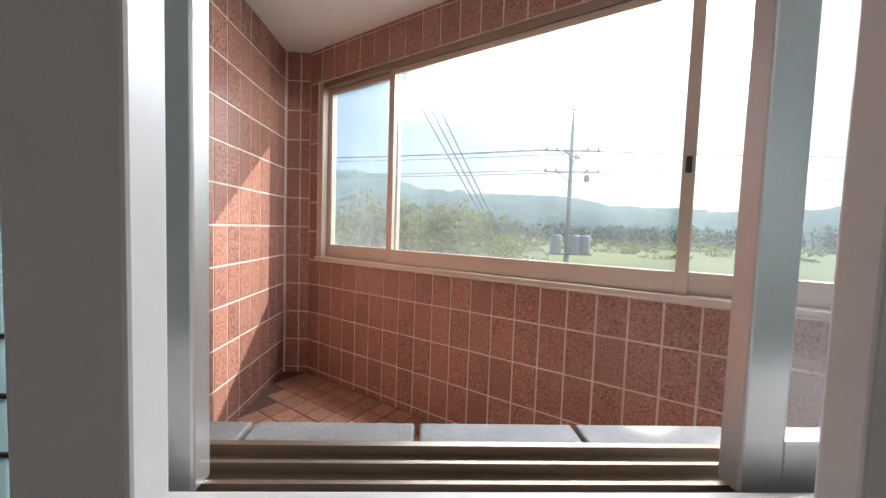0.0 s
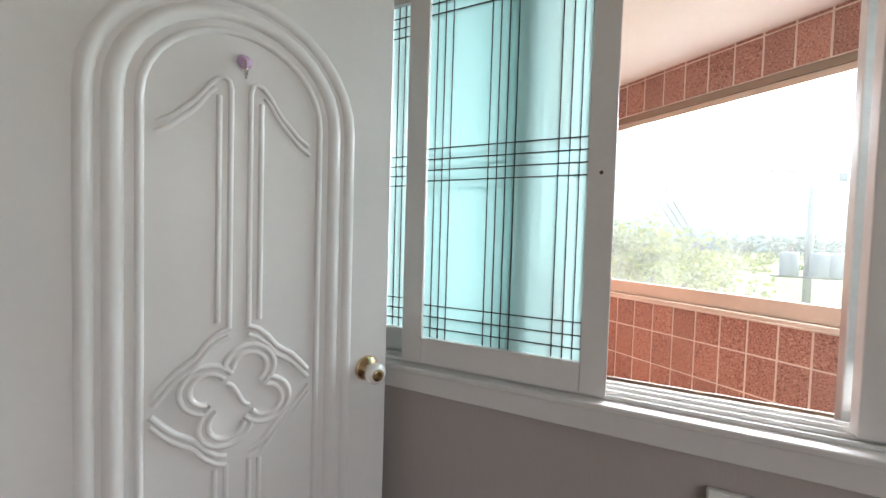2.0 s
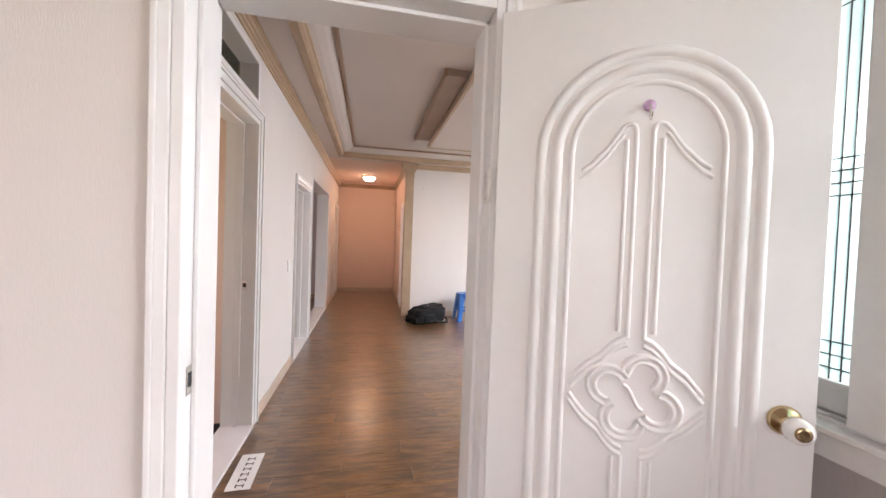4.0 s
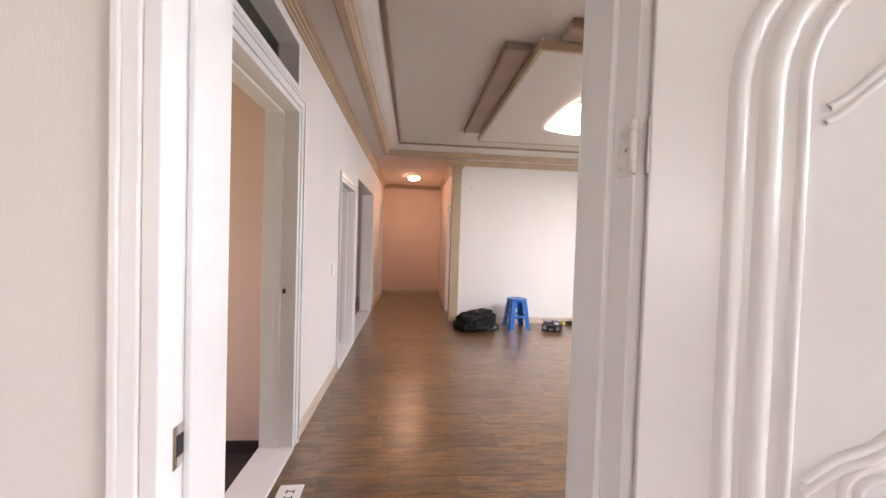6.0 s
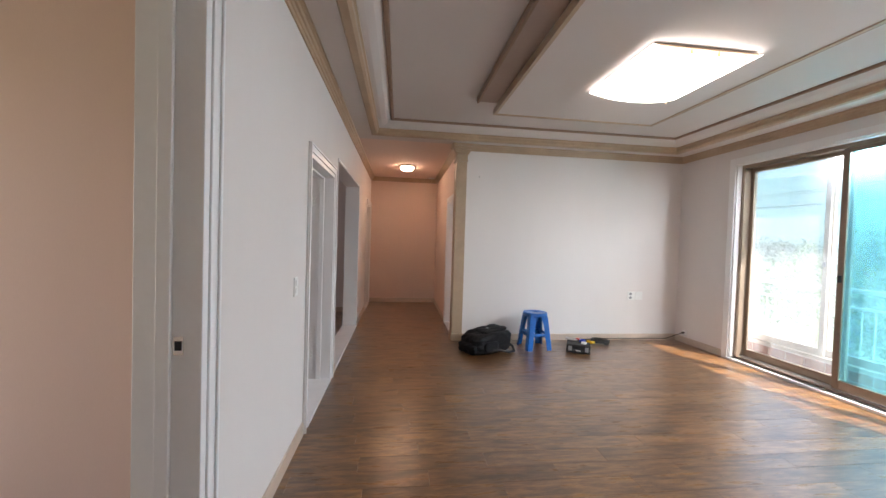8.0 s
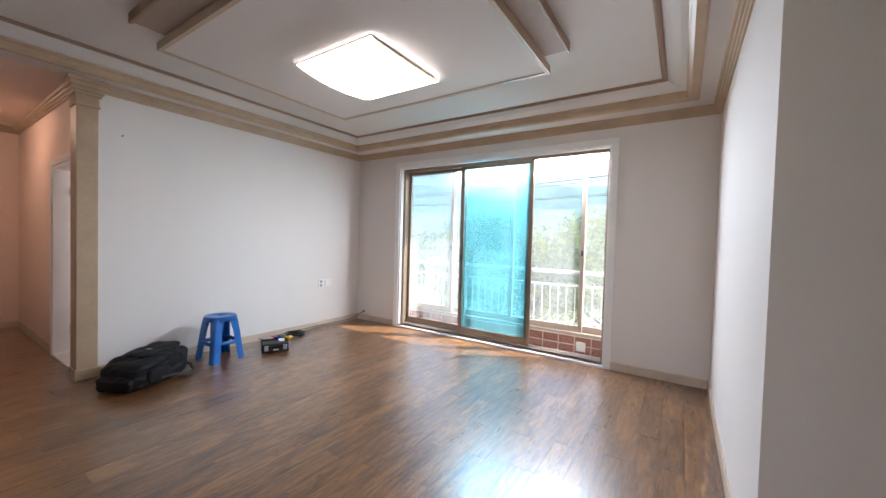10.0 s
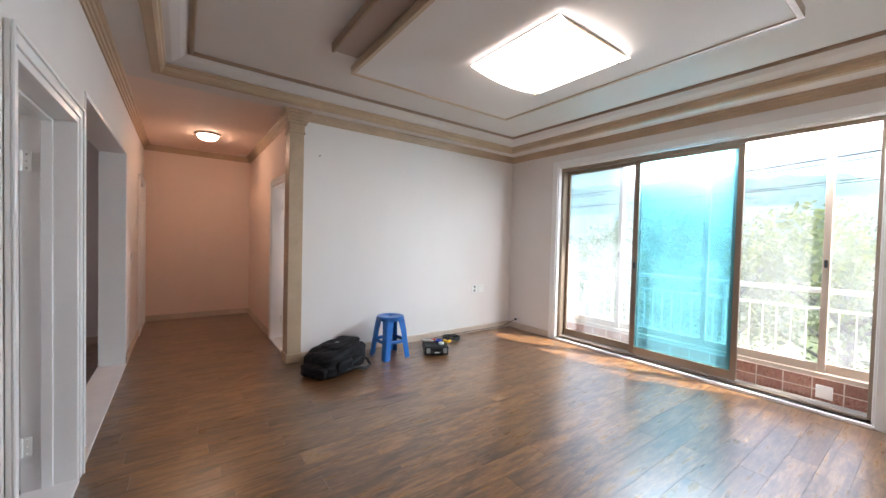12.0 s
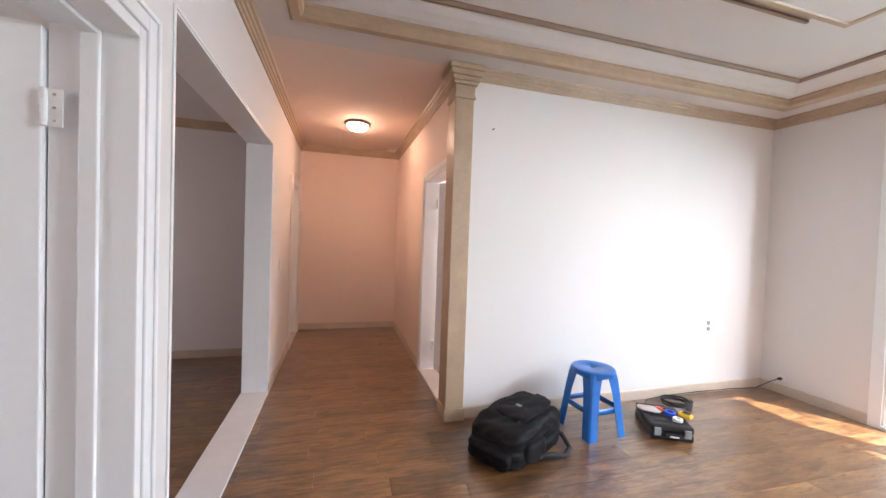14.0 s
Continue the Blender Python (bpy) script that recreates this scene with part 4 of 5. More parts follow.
# ---- living room sliding windows ----
def sash(name, parent, x0, x1, z0, z1, y, mat, glass, st=0.05, top=0.05, bot=0.09, d=0.03, handle=0):
    s = new(name)
    s.parent = parent
    part("stile", boxes(((x0, y - d / 2, z0), (x0 + st, y + d / 2, z1)), bev=0.003), mat, s)
    part("stile", boxes(((x1 - st, y - d / 2, z0), (x1, y + d / 2, z1)), bev=0.003), mat, s)
    part("rail", boxes(((x0 + st, y - d / 2, z0), (x1 - st, y + d / 2, z0 + bot)), bev=0.003), mat, s)
    part("rail", boxes(((x0 + st, y - d / 2, z1 - top), (x1 - st, y + d / 2, z1)), bev=0.003), mat, s)
    g = part("pane", boxes(((x0 + st - 0.004, y - 0.003, z0 + bot - 0.004), (x1 - st + 0.004, y + 0.003, z1 - top + 0.004))), glass, s)
    g.visible_shadow = False
    if handle:
        hx = x0 + st / 2 if handle < 0 else x1 - st / 2
        zc = (z0 + z1) / 2 - 0.1
        part("latch", boxes(((hx - 0.012, y - d / 2 - 0.022, zc - 0.035), (hx + 0.012, y - d / 2, zc + 0.035)), bev=0.005), M["dark"], s)
    return s


w1 = thing("window_living", (0, WINY, 0), "wide bronze sliding window with clear and blue-tinted panes, one side slid open", "window", kind="structure")
for nm, b in (("casing", ((-5.89, -0.018, 0.0), (WX0, -0.002, WTOP + 0.075))), ("casing", ((WX1, -0.018, 0.0), (-2.73, -0.002, WTOP + 0.075))), ("casing", ((WX0, -0.018, WTOP), (WX1, -0.002, WTOP + 0.075))),
              ("reveal", ((WX0, -0.002, 0.03), (WX0 + 0.018, 0.25, WTOP))), ("reveal", ((WX1 - 0.018, -0.002, 0.03), (WX1, 0.25, WTOP))), ("reveal", ((WX0 + 0.018, -0.002, WTOP - 0.018), (WX1 - 0.018, 0.25, WTOP))),
              ("threshold", ((WX0, -0.03, 0.0), (WX1, 0.06, 0.03)))):
    part(nm, boxes(b, bev=0.004), M["white_gloss"], w1)
for nm, b in (("frame_jamb", ((WX0 + 0.018, 0.06, 0.03), (WX0 + 0.06, 0.2, WTOP - 0.018))), ("frame_jamb", ((WX1 - 0.045, 0.06, 0.03), (WX1 - 0.018, 0.2, WTOP - 0.018))),
              ("frame_head", ((WX0 + 0.06, 0.06, WTOP - 0.06), (WX1 - 0.045, 0.2, WTOP - 0.018))), ("track", ((WX0 + 0.018, 0.06, 0.03), (WX1 - 0.018, 0.2, 0.05)))):
    part(nm, boxes(b, bev=0.003), M["alu"], w1)
for yy in (0.095, 0.13, 0.165):
    part("track_rib", boxes(((WX0 + 0.06, yy - 0.003, 0.05), (WX1 - 0.045, yy + 0.003, 0.062))), M["alu_silver"], w1)
sash("sash", w1, WX0 + 0.05, -4.70, 0.062, WTOP - 0.05, 0.165, M["alu"], M["glass_haze"], handle=0)
sash("sash", w1, -4.75, -3.70, 0.062, WTOP - 0.05, 0.095, M["alu"], M["glass_blue"], handle=-1)
sash("sash", w1, -4.78, -3.74, 0.064, WTOP - 0.05, 0.130, M["alu"], M["glass"], handle=0)

w2 = thing("window_living_outer", (0, 2.50, 0), "outer champagne aluminium sliding window above a low tiled sill wall", "window", kind="structure")
OX0, OX1, OZ0, OZ1 = -6.0, -2.55, 0.22, 2.50
for nm, b in (("frame_jamb", ((OX0, -0.05, OZ0), (OX0 + 0.04, 0.06, OZ1))), ("frame_jamb", ((OX1 - 0.04, -0.05, OZ0), (OX1, 0.06, OZ1))),
              ("frame_head", ((OX0 + 0.04, -0.05, OZ1 - 0.04), (OX1 - 0.04, 0.06, OZ1))), ("frame_sill", ((OX0 + 0.04, -0.05, OZ0), (OX1 - 0.04, 0.06, OZ0 + 0.04)))):
    part(nm, boxes(b, bev=0.003), M["alu_light"], w2)
for i, (a, b, yy) in enumerate(((-5.96, -5.06, 0.0), (-5.10, -4.08, 0.035), (-4.12, -3.13, 0.0), (-3.18, -2.59, 0.035))):
    sash("sash", w2, a, b, OZ0 + 0.04, OZ1 - 0.04, yy, M["alu_light"], M["glass_living"], bot=0.08, handle=1 if i in (0, 2) else 0)
struct("wall_balcony_low", boxes(((OX0 - 0.1, 2.44, 0.0), (OX1 + 0.1, 2.58, OZ0)), ((OX0 - 0.2, 2.35, OZ1), (OX1 + 0.2, 2.58, 2.72)), ((OX0 - 0.2, 2.35, 0), (OX0, 2.58, OZ1)), ((OX1, 2.35, 0), (OX1 + 0.2, 2.58, OZ1))), M["grout"], "low wall under the outer window", "wall")
struct("balcony_slab", boxes(((-6.9, 2.35, -0.25), (-1.2, 3.10, -0.02))), M["render"], "narrow concrete balcony slab", "floor")
bx = thing("balcony_outlet", (-3.12, 2.44, 0.10), "cream plastic outlet box on the low tiled wall", "outlet")
part("box", boxes(((-0.055, -0.018, -0.06), (0.055, -0.004, 0.06)), bev=0.005), M["plate"], bx)

rl = thing("balcony_railing", (-4.05, 3.02, -0.02), "cream steel balcony railing with thin uprights", "railing")
tube("top_rail", [(-2.8, 0, 0.99), (2.8, 0, 0.99)], 0.028, M["rail"], rl)
tube("middle_rail", [(-2.8, 0, 0.80), (2.8, 0, 0.80)], 0.016, M["rail"], rl)
tube("bottom_rail", [(-2.8, 0, 0.12), (2.8, 0, 0.12)], 0.016, M["rail"], rl)
bar = boxes(((-0.0055, -0.0055, 0.12), (0.0055, 0.0055, 0.80)))
bar0 = part("upright", bar, M["rail"], rl)
for i in range(1, 48):
    o = new("upright", bar0.data)
    o.parent = rl
    o.location = (-2.8 + i * 5.6 / 48, 0, 0)
bar0.location = (-2.8, 0, 0)
post = cyl(bmesh.new(), (0, 0, 0), (0, 0, 0.99), 0.02)
p0 = part("post", post, M["rail"], rl)
p0.location = (-2.8, 0, 0)
for i in range(1, 5):
    o = new("post", p0.data)
    o.parent = rl
    o.location = (-2.8 + i * 1.4, 0, 0)

# ---- bedroom window: white inner sashes with leaded frosted glass ----
bw = thing("window_bedroom", (0, BEDY, 0), "white wooden sliding window with leaded frosted aqua glass, slid open", "window", kind="structure")
for nm, b in (("casing", ((BWX0 - 0.06, -0.025, BWZ0 - 0.09), (BWX1 + 0.06, -0.002, BWZ0 - 0.025))), ("casing", ((BWX0 - 0.06, -0.022, BWZ1), (BWX1 + 0.06, -0.002, BWZ1 + 0.07))),
              ("casing", ((BWX0 - 0.06, -0.022, BWZ0 - 0.025), (BWX0, -0.002, BWZ1))), ("casing", ((BWX1, -0.022, BWZ0 - 0.025), (BWX1 + 0.06, -0.002, BWZ1))),
              ("sill", ((BWX0, -0.035, BWZ0 - 0.03), (BWX1, 0.14, BWZ0 - 0.012))), ("jamb", ((BWX0, -0.002, BWZ0 - 0.012), (BWX0 + 0.02, 0.14, BWZ1))), ("jamb", ((BWX1 - 0.02, -0.002, BWZ0 - 0.012), (BWX1, 0.14, BWZ1))),
              ("head", ((BWX0 + 0.02, -0.002, BWZ1 - 0.02), (BWX1 - 0.02, 0.14, BWZ1)))):
    part(nm, boxes(b, bev=0.004), M["white_frame"], bw)
for yy in (0.012, 0.05, 0.088, 0.118):
    part("track_rib", boxes(((BWX0 + 0.02, yy - 0.003, BWZ0 - 0.012), (BWX1 - 0.02, yy + 0.003, BWZ0 - 0.002)), bev=0.001), M["white_frame"], bw)


def leaded_sash(x0, x1, y, ls, rs):
    s = new("leaded_sash")
    s.parent = bw
    z0, z1, bot, d = BWZ0 - 0.004, BWZ1 - 0.01, 0.080, 0.032
    part("stile", boxes(((x0, y - d / 2, z0), (x0 + ls, y + d / 2, z1)), bev=0.003), M["white_frame"], s)
    part("stile", boxes(((x1 - rs, y - d / 2, z0), (x1, y + d / 2, z1)), bev=0.003), M["white_frame"], s)
    part("rail", boxes(((x0 + ls, y - d / 2, z0), (x1 - rs, y + d / 2, z0 + bot)), bev=0.003), M["white_frame"], s)
    part("rail", boxes(((x0 + ls, y - d / 2, z1 - 0.08), (x1 - rs, y + d / 2, z1)), bev=0.003), M["white_frame"], s)
    g0, g1, gz0, gz1 = x0 + ls, x1 - rs, z0 + bot, z1 - 0.08
    g = part("frosted_pane", boxes(((g0 - 0.004, y - 0.002, gz0 - 0.004), (g1 + 0.004, y + 0.002, gz1 + 0.004))), M["frosted"], s)
    g.visible_shadow = False
    w = g1 - g0
    for k in (0.05, 0.105, 0.16, 0.42, 0.475, 0.53, 0.585, 0.84, 0.90, 0.955):
        part("lead_came", boxes(((g0 + k * w - 0.0013, y - 0.0035, gz0), (g0 + k * w + 0.0013, y + 0.0035, gz1))), M["bronze_groove"], s)
    for k in (0.028, 0.060, 0.092, 0.445, 0.475, 0.505, 0.535, 0.905, 0.935, 0.965):
        zz = gz0 + k * (gz1 - gz0)
        part("lead_came", boxes(((g0, y - 0.004, zz - 0.0013), (g1, y + 0.004, zz + 0.0013))), M["bronze_groove"], s)
    part("finger_pull", cyl(bmesh.new(), (x1 - rs / 2, y - d / 2 - 0.002, 1.56), (x1 - rs / 2, y - d / 2, 1.56), 0.005, seg=10), M["ceramic"], s)
    return s


leaded_sash(-0.80, -0.198, 0.012, 0.07, 0.066)
leaded_sash(-0.985, -0.39, 0.088, 0.07, 0.068)
leaded_sash(0.284, 0.82, 0.050, 0.062, 0.068)
leaded_sash(0.80, 1.36, 0.088, 0.062, 0.068)
leaded_sash(1.14, 1.70, 0.050, 0.062, 0.068)
# outer aluminium window of the bedroom
w3 = thing("window_bedroom_outer", (0, BEDY + 0.21, 0), "pale aluminium outer sliding window, slid open", "window", kind="structure")
for nm, b in (("frame_jamb", ((BWX0, -0.06, BWZ0 - 0.06), (BWX0 + 0.04, 0.07, BWZ1))), ("frame_jamb", ((BWX1 - 0.04, -0.06, BWZ0 - 0.06), (BWX1, 0.07, BWZ1))),
              ("frame_head", ((BWX0 + 0.04, -0.06, BWZ1 - 0.04), (BWX1 - 0.04, 0.07, BWZ1))), ("track", ((BWX0 + 0.04, -0.06, BWZ0 - 0.06), (BWX1 - 0.04, 0.07, BWZ0 - 0.045)))):
    part(nm, boxes(b, bev=0.003), M["alu"] if nm == "track" else M["alu_silver"], w3)
for yy in (-0.03, 0.005, 0.04):
    part("track_rib", boxes(((BWX0 + 0.04, yy - 0.003, BWZ0 - 0.045), (BWX1 - 0.04, yy + 0.003, BWZ0 - 0.033))), M["alu"], w3)
sash("sash", w3, -0.95, -0.27, BWZ0 - 0.036, BWZ1 - 0.03, -0.03, M["alu_silver"], M["glass"], 0.045, 0.05, 0.06)
sash("sash", w3, 0.315, 1.02, BWZ0 - 0.036, BWZ1 - 0.03, -0.03, M["alu_silver"], M["glass"], 0.05, 0.05, 0.06)
sash("sash", w3, 0.98, 1.68, BWZ0 - 0.036, BWZ1 - 0.03, 0.005, M["alu_silver"], M["glass"], 0.045, 0.05, 0.06)
wb = thing("wall_outlet_bedroom", (0.12, BEDY, 0.78), "white plastic switch box on the wall under the window", "outlet")
part("box", boxes(((-0.10, -0.022, -0.05), (0.10, -0.002, 0.05)), bev=0.005), M["plate"], wb)
part("lid", boxes(((-0.06, -0.034, -0.04), (0.03, -0.022, 0.045)), bev=0.004), M["plate"], wb)

# ---- switches, outlets, breaker box ----
sw_ = thing("light_switch", (-4.05, LEFTY, 1.08), "white double light switch on the papered wall", "light switch")
part("plate", boxes(((-0.036, 0.001, -0.06), (0.036, 0.009, 0.06)), bev=0.003), M["plate"], sw_)
part("rocker", boxes(((-0.022, 0.009, 0.004), (0.022, 0.015, 0.042)), bev=0.003), M["plate"], sw_)
part("rocker", boxes(((-0.022, 0.009, -0.042), (0.022, 0.013, -0.004)), bev=0.003), M["plate"], sw_)
sw2 = copy_thing(sw_, pose(-8.0, LEFTY, 1.10))
for i in range(2):
    oo = thing("wall_outlet", (FARX, 1.345 + 0.125 * i, 0.66), "white wall outlet plate beside its twin" if i == 0 else "white blank antenna plate beside the outlet", "outlet", "outlets on the far wall")
    part("plate", boxes(((0.001, -0.058, -0.06), (0.009, 0.058, 0.06)), bev=0.003), M["plate"], oo)
    if i == 0:
        for z in (-0.028, 0.028):
            sk = part("socket", cyl(bmesh.new(), (0.009, -0.01, z), (0.012, -0.01, z), 0.021, seg=18), M["grey"], oo, "round grey socket")
            for yy in (-0.02, 0.0):
                part("pin_hole", cyl(bmesh.new(), (0.012, yy, z), (0.0125, yy, z), 0.003, seg=8), M["dark"], sk)
    else:
        part("jack", cyl(bmesh.new(), (0.009, 0, 0), (0.015, 0, 0), 0.008, seg=12), M["plate"], oo)
cb = thing("corner_socket", (-6.50, WINY, 0.155), "small surface socket with a dark plug above the baseboard", "outlet")
part("box", boxes(((-0.03, -0.03, -0.03), (0.03, -0.002, 0.03)), bev=0.004), M["plate"], cb)
part("plug", cyl(bmesh.new(), (0, -0.03, 0), (0, -0.06, 0), 0.014), M["cable"], cb)
nl = thing("wall_nail", (FARX, -1.02, 2.30), "small rusty nail in the papered wall", "nail")
part("nail", cyl(bmesh.new(), (0.0, 0, 0), (0.02, 0, 0.003), 0.006, seg=8), M["ceramic"], nl)
br = thing("breaker_box", (-3.25, -4.0, 2.04), "cream fuse box with a dark window on the entrance wall", "fuse box")
part("cover", boxes(((0.0, -0.2, -0.13), (0.05, 0.2, 0.13)), bev=0.01), M["beige_trim"], br)
part("inner_frame", boxes(((0.05, -0.15, -0.06), (0.056, 0.15, 0.085)), bev=0.003), M["plate"], br)
part("window", boxes(((0.056, -0.13, -0.05), (0.060, 0.13, 0.075))), M["dark"], br, "dark glossy inspection window")
part("button", cyl(bmesh.new(), (0.05, 0.12, -0.10), (0.056, 0.12, -0.10), 0.01), M["brass"], br)
vt = thing("ceiling_vent", (-9.55, -1.45, SOFFIT - 0.004), "small cream hatch plate on the hall ceiling", "hatch")
part("plate", boxes(((-0.06, -0.06, -0.006), (0.06, 0.06, 0.0)), bev=0.002), M["plate"], vt)

# ---- blue stool ----
st = thing("plastic_stool", (-6.34, -0.27, 0), "blue plastic stool with four splayed legs and a round seat", "stool", rz=5)
seat = lathe([(0.0, 0.440), (0.018, 0.440), (0.022, 0.4555), (0.130, 0.4575), (0.140, 0.456), (0.1445, 0.450), (0.1445, 0.443), (0.138, 0.442), (0.0, 0.440)], 32)
part("seat", seat, M["stool"], st, smooth=True)
for k in range(4):
    a = math.pi / 4 + k * math.pi / 2
    ux, uy = Vector((math.cos(a), math.sin(a), 0)), Vector((-math.sin(a), math.cos(a), 0))
    bm = bmesh.new()
    rows = []
    for z, r, wd in ((0.448, 0.144, 0.062), (0.40, 0.158, 0.046), (0.30, 0.175, 0.039), (0.15, 0.196, 0.037), (0.0, 0.219, 0.036)):
        # an open angle: two flanges meeting on a rounded outer corner
        inn = [(-wd * 1.15, -wd * 1.3), (-wd * 0.3, -wd * 0.5), (0.0, -wd * 0.18), (0.0, wd * 0.18), (-wd * 0.3, wd * 0.5), (-wd * 1.15, wd * 1.3)]
        rows.append([bm.verts.new(ux * (r + o) + uy * s + Vector((0, 0, z))) for o, s in inn])
    for p, q in zip(rows, rows[1:]):
        for j in range(5):
            bm.faces.new((p[j], p[j + 1], q[j + 1], q[j]))
    lg = part("leg", bm, M["stool"], st)
    so = lg.modifiers.new("thick", "SOLIDIFY")
    so.thickness = 0.004
for k in range(4):
    a0, a1 = math.pi / 4 + k * math.pi / 2, math.pi / 4 + (k + 1) * math.pi / 2
    for nm, z0, z1, r in (("stretcher", 0.165, 0.205, 0.180), ("apron", 0.415, 0.452, 0.140)):
        bm = bmesh.new()
        rows = []
        for i in range(9):
            f = i / 8
            c = Vector((math.cos(a0), math.sin(a0), 0)).lerp(Vector((math.cos(a1), math.sin(a1), 0)), f)
            rise = 0.03 * abs(2 * f - 1) ** 2 if nm == "apron" else 0
            bow = (0.006 if nm == "stretcher" else 0.036) * (1 - (2 * f - 1) ** 2)
            n_ = c.normalized()
            rows.append([bm.verts.new(c * r + n_ * bow + Vector((0, 0, z))) for z in (z0 - rise, z1)])
        for p, q in zip(rows, rows[1:]):
            bm.faces.new((p[0], p[1], q[1], q[0]))
        o = part(nm, bm, M["stool"], st, smooth=True)
        so = o.modifiers.new("thick", "SOLIDIFY")
        so.thickness = 0.005
st.scale = (1.1, 1.1, 1.05)
part("seat_hole", cyl(bmesh.new(), (0, 0, 0.4532), (0, 0, 0.4545), 0.014, seg=16), M["dark"], st)


# ---- backpack ----
def soft_box(sx, sy, sz, seed, amp=0.02, cuts=7, power=4.0, slump=0.0):
    """A stuffed cloth form: a rounded block with folds."""
    bm = bmesh.new()
    bmesh.ops.create_cube(bm, size=2)
    bmesh.ops.subdivide_edges(bm, edges=bm.edges[:], cuts=cuts, use_grid_fill=True)
    for v in bm.verts:
        p = v.co.copy()
        k = (abs(p.x) ** power + abs(p.y) ** power + abs(p.z) ** power) ** (1 / power)
        q = p / k
        q = Vector((q.x * sx, q.y * sy, q.z * sz))
        nz = noise.noise(q * 9 + Vector((seed, 0, 0))) + 0.5 * noise.noise(q * 22 + Vector((0, seed, 0)))
        crease = noise.noise(Vector((q.x * 7 + q.y * 11, q.y * 6 - q.x * 5, q.z * 24 + seed)))
        nz += 0.9 * (1 - 2 * abs(crease)) - 0.45
        q += p.normalized() * nz * amp
        q.z -= slump * max(0, q.x / sx) * (q.z / sz + 1) * 0.5
        v.co = q
    return bm


bg = thing("backpack", (-6.24, -0.96, 0), "black nylon backpack lying on the floor by the wall", "backpack", rz=-62)


part("main_body", at(soft_box(0.27, 0.185, 0.118, 1.3, 0.013, 25, 5.5, 0.045), pose(0, 0, 0.118)), M["bag"], bg, smooth=True)
part("front_pocket", at(soft_box(0.11, 0.155, 0.060, 4.1, 0.012, 19, 5.0), pose(0.185, 0, 0.095, 0, 34)), M["bag"], bg, smooth=True)
part("lower_pocket", at(soft_box(0.035, 0.150, 0.055, 9.4, 0.010, 15, 4.0), pose(0.275, 0, 0.062, 0, 12)), M["bag"], bg, smooth=True)
part("top_panel", at(soft_box(0.175, 0.130, 0.024, 7.7, 0.008, 17, 4.5), pose(-0.07, 0, 0.226, 0, 5)), M["bag"], bg, smooth=True)
for yy in (-0.085, 0.085):
    part("compression_strap", at(boxes(((-0.13, -0.011, 0.0), (0.13, 0.011, 0.004)), bev=0.001), pose(0.165, yy, 0.172, 0, 33)), M["strap"], bg)
    part("strap_buckle", at(boxes(((-0.022, -0.018, 0.003), (0.022, 0.018, 0.014)), bev=0.004), pose(0.15, yy, 0.184, 0, 33)), M["case"], bg, "glossy black plastic buckle")
for s in (-1, 1):
    part("side_pocket", at(soft_box(0.10, 0.03, 0.06, 2.2 + s, 0.008, 5, 3), pose(0.08, s * 0.185, 0.09)), M["bag"], bg, smooth=True)
    tube("shoulder_strap", [(-0.22, s * 0.10, 0.10), (-0.27, s * 0.17, 0.05), (-0.22, s * 0.25, 0.02), (-0.10, s * 0.28, 0.03), (0.0, s * 0.25, 0.06), (0.06, s * 0.20, 0.05)], 0.014, M["strap"], bg)
    part("buckle", boxes(((0.05, s * 0.205 - 0.02, 0.045), (0.09, s * 0.205 + 0.02, 0.065)), bev=0.006), M["case"], bg)
tube("grab_handle", [(-0.25, -0.05, 0.20), (-0.285, -0.03, 0.235), (-0.285, 0.03, 0.235), (-0.25, 0.05, 0.20)], 0.010, M["strap"], bg)
tube("zip", [(0.05, -0.13, 0.222), (-0.18, -0.12, 0.236), (-0.235, 0, 0.225), (-0.18, 0.12, 0.236), (0.05, 0.13, 0.222)], 0.004, M["case"], bg)
tube("pocket_zip", [(0.12, -0.13, 0.178), (0.10, 0.0, 0.196), (0.12, 0.13, 0.178)], 0.004, M["grey"], bg)
part("badge", at(boxes(((-0.012, -0.018, 0), (0.012, 0.018, 0.004)), bev=0.001), pose(-0.02, 0, 0.249)), M["grey"], bg, "small pale badge")
tube("loose_strap", [(-0.20, -0.2, 0.05), (-0.25, -0.27, 0.02), (-0.20, -0.32, 0.012), (-0.13, -0.33, 0.012)], 0.009, M["strap"], bg)

bg.scale = (1.1, 1.1, 1.12)

# ---- tool case and what lies on it ----
tc_ = thing("tool_case", (-6.22, 0.30, 0), "dark plastic power tool case lying flat on the floor", "tool case", rz=-28)
part("bottom_shell", boxes(((-0.19, -0.145, 0.0), (0.19, 0.145, 0.055)), bev=0.012), M["case"], tc_)
part("lid", boxes(((-0.19, -0.145, 0.058), (0.19, 0.145, 0.108)), bev=0.014), M["case"], tc_)
for i in range(4):
    part("lid_rib", boxes(((-0.14 + 0.08 * i, -0.11, 0.107), (-0.11 + 0.08 * i, 0.11, 0.112)), bev=0.002), M["case"], tc_)
for s in (-1, 1):
    part("latch", boxes(((0.188, s * 0.10 - 0.022, 0.03), (0.202, s * 0.10 + 0.022, 0.088)), bev=0.004), M["grey"], tc_)
part("handle", boxes(((0.19, -0.06, 0.035), (0.222, -0.045, 0.06)), ((0.19, 0.045, 0.035), (0.222, 0.06, 0.06)), ((0.21, -0.06, 0.035), (0.228, 0.06, 0.06)), bev=0.003), M["case"], tc_)
part("label_plate", boxes(((0.228, -0.03, 0.04), (0.230, 0.03, 0.052))), M["plate"], tc_)


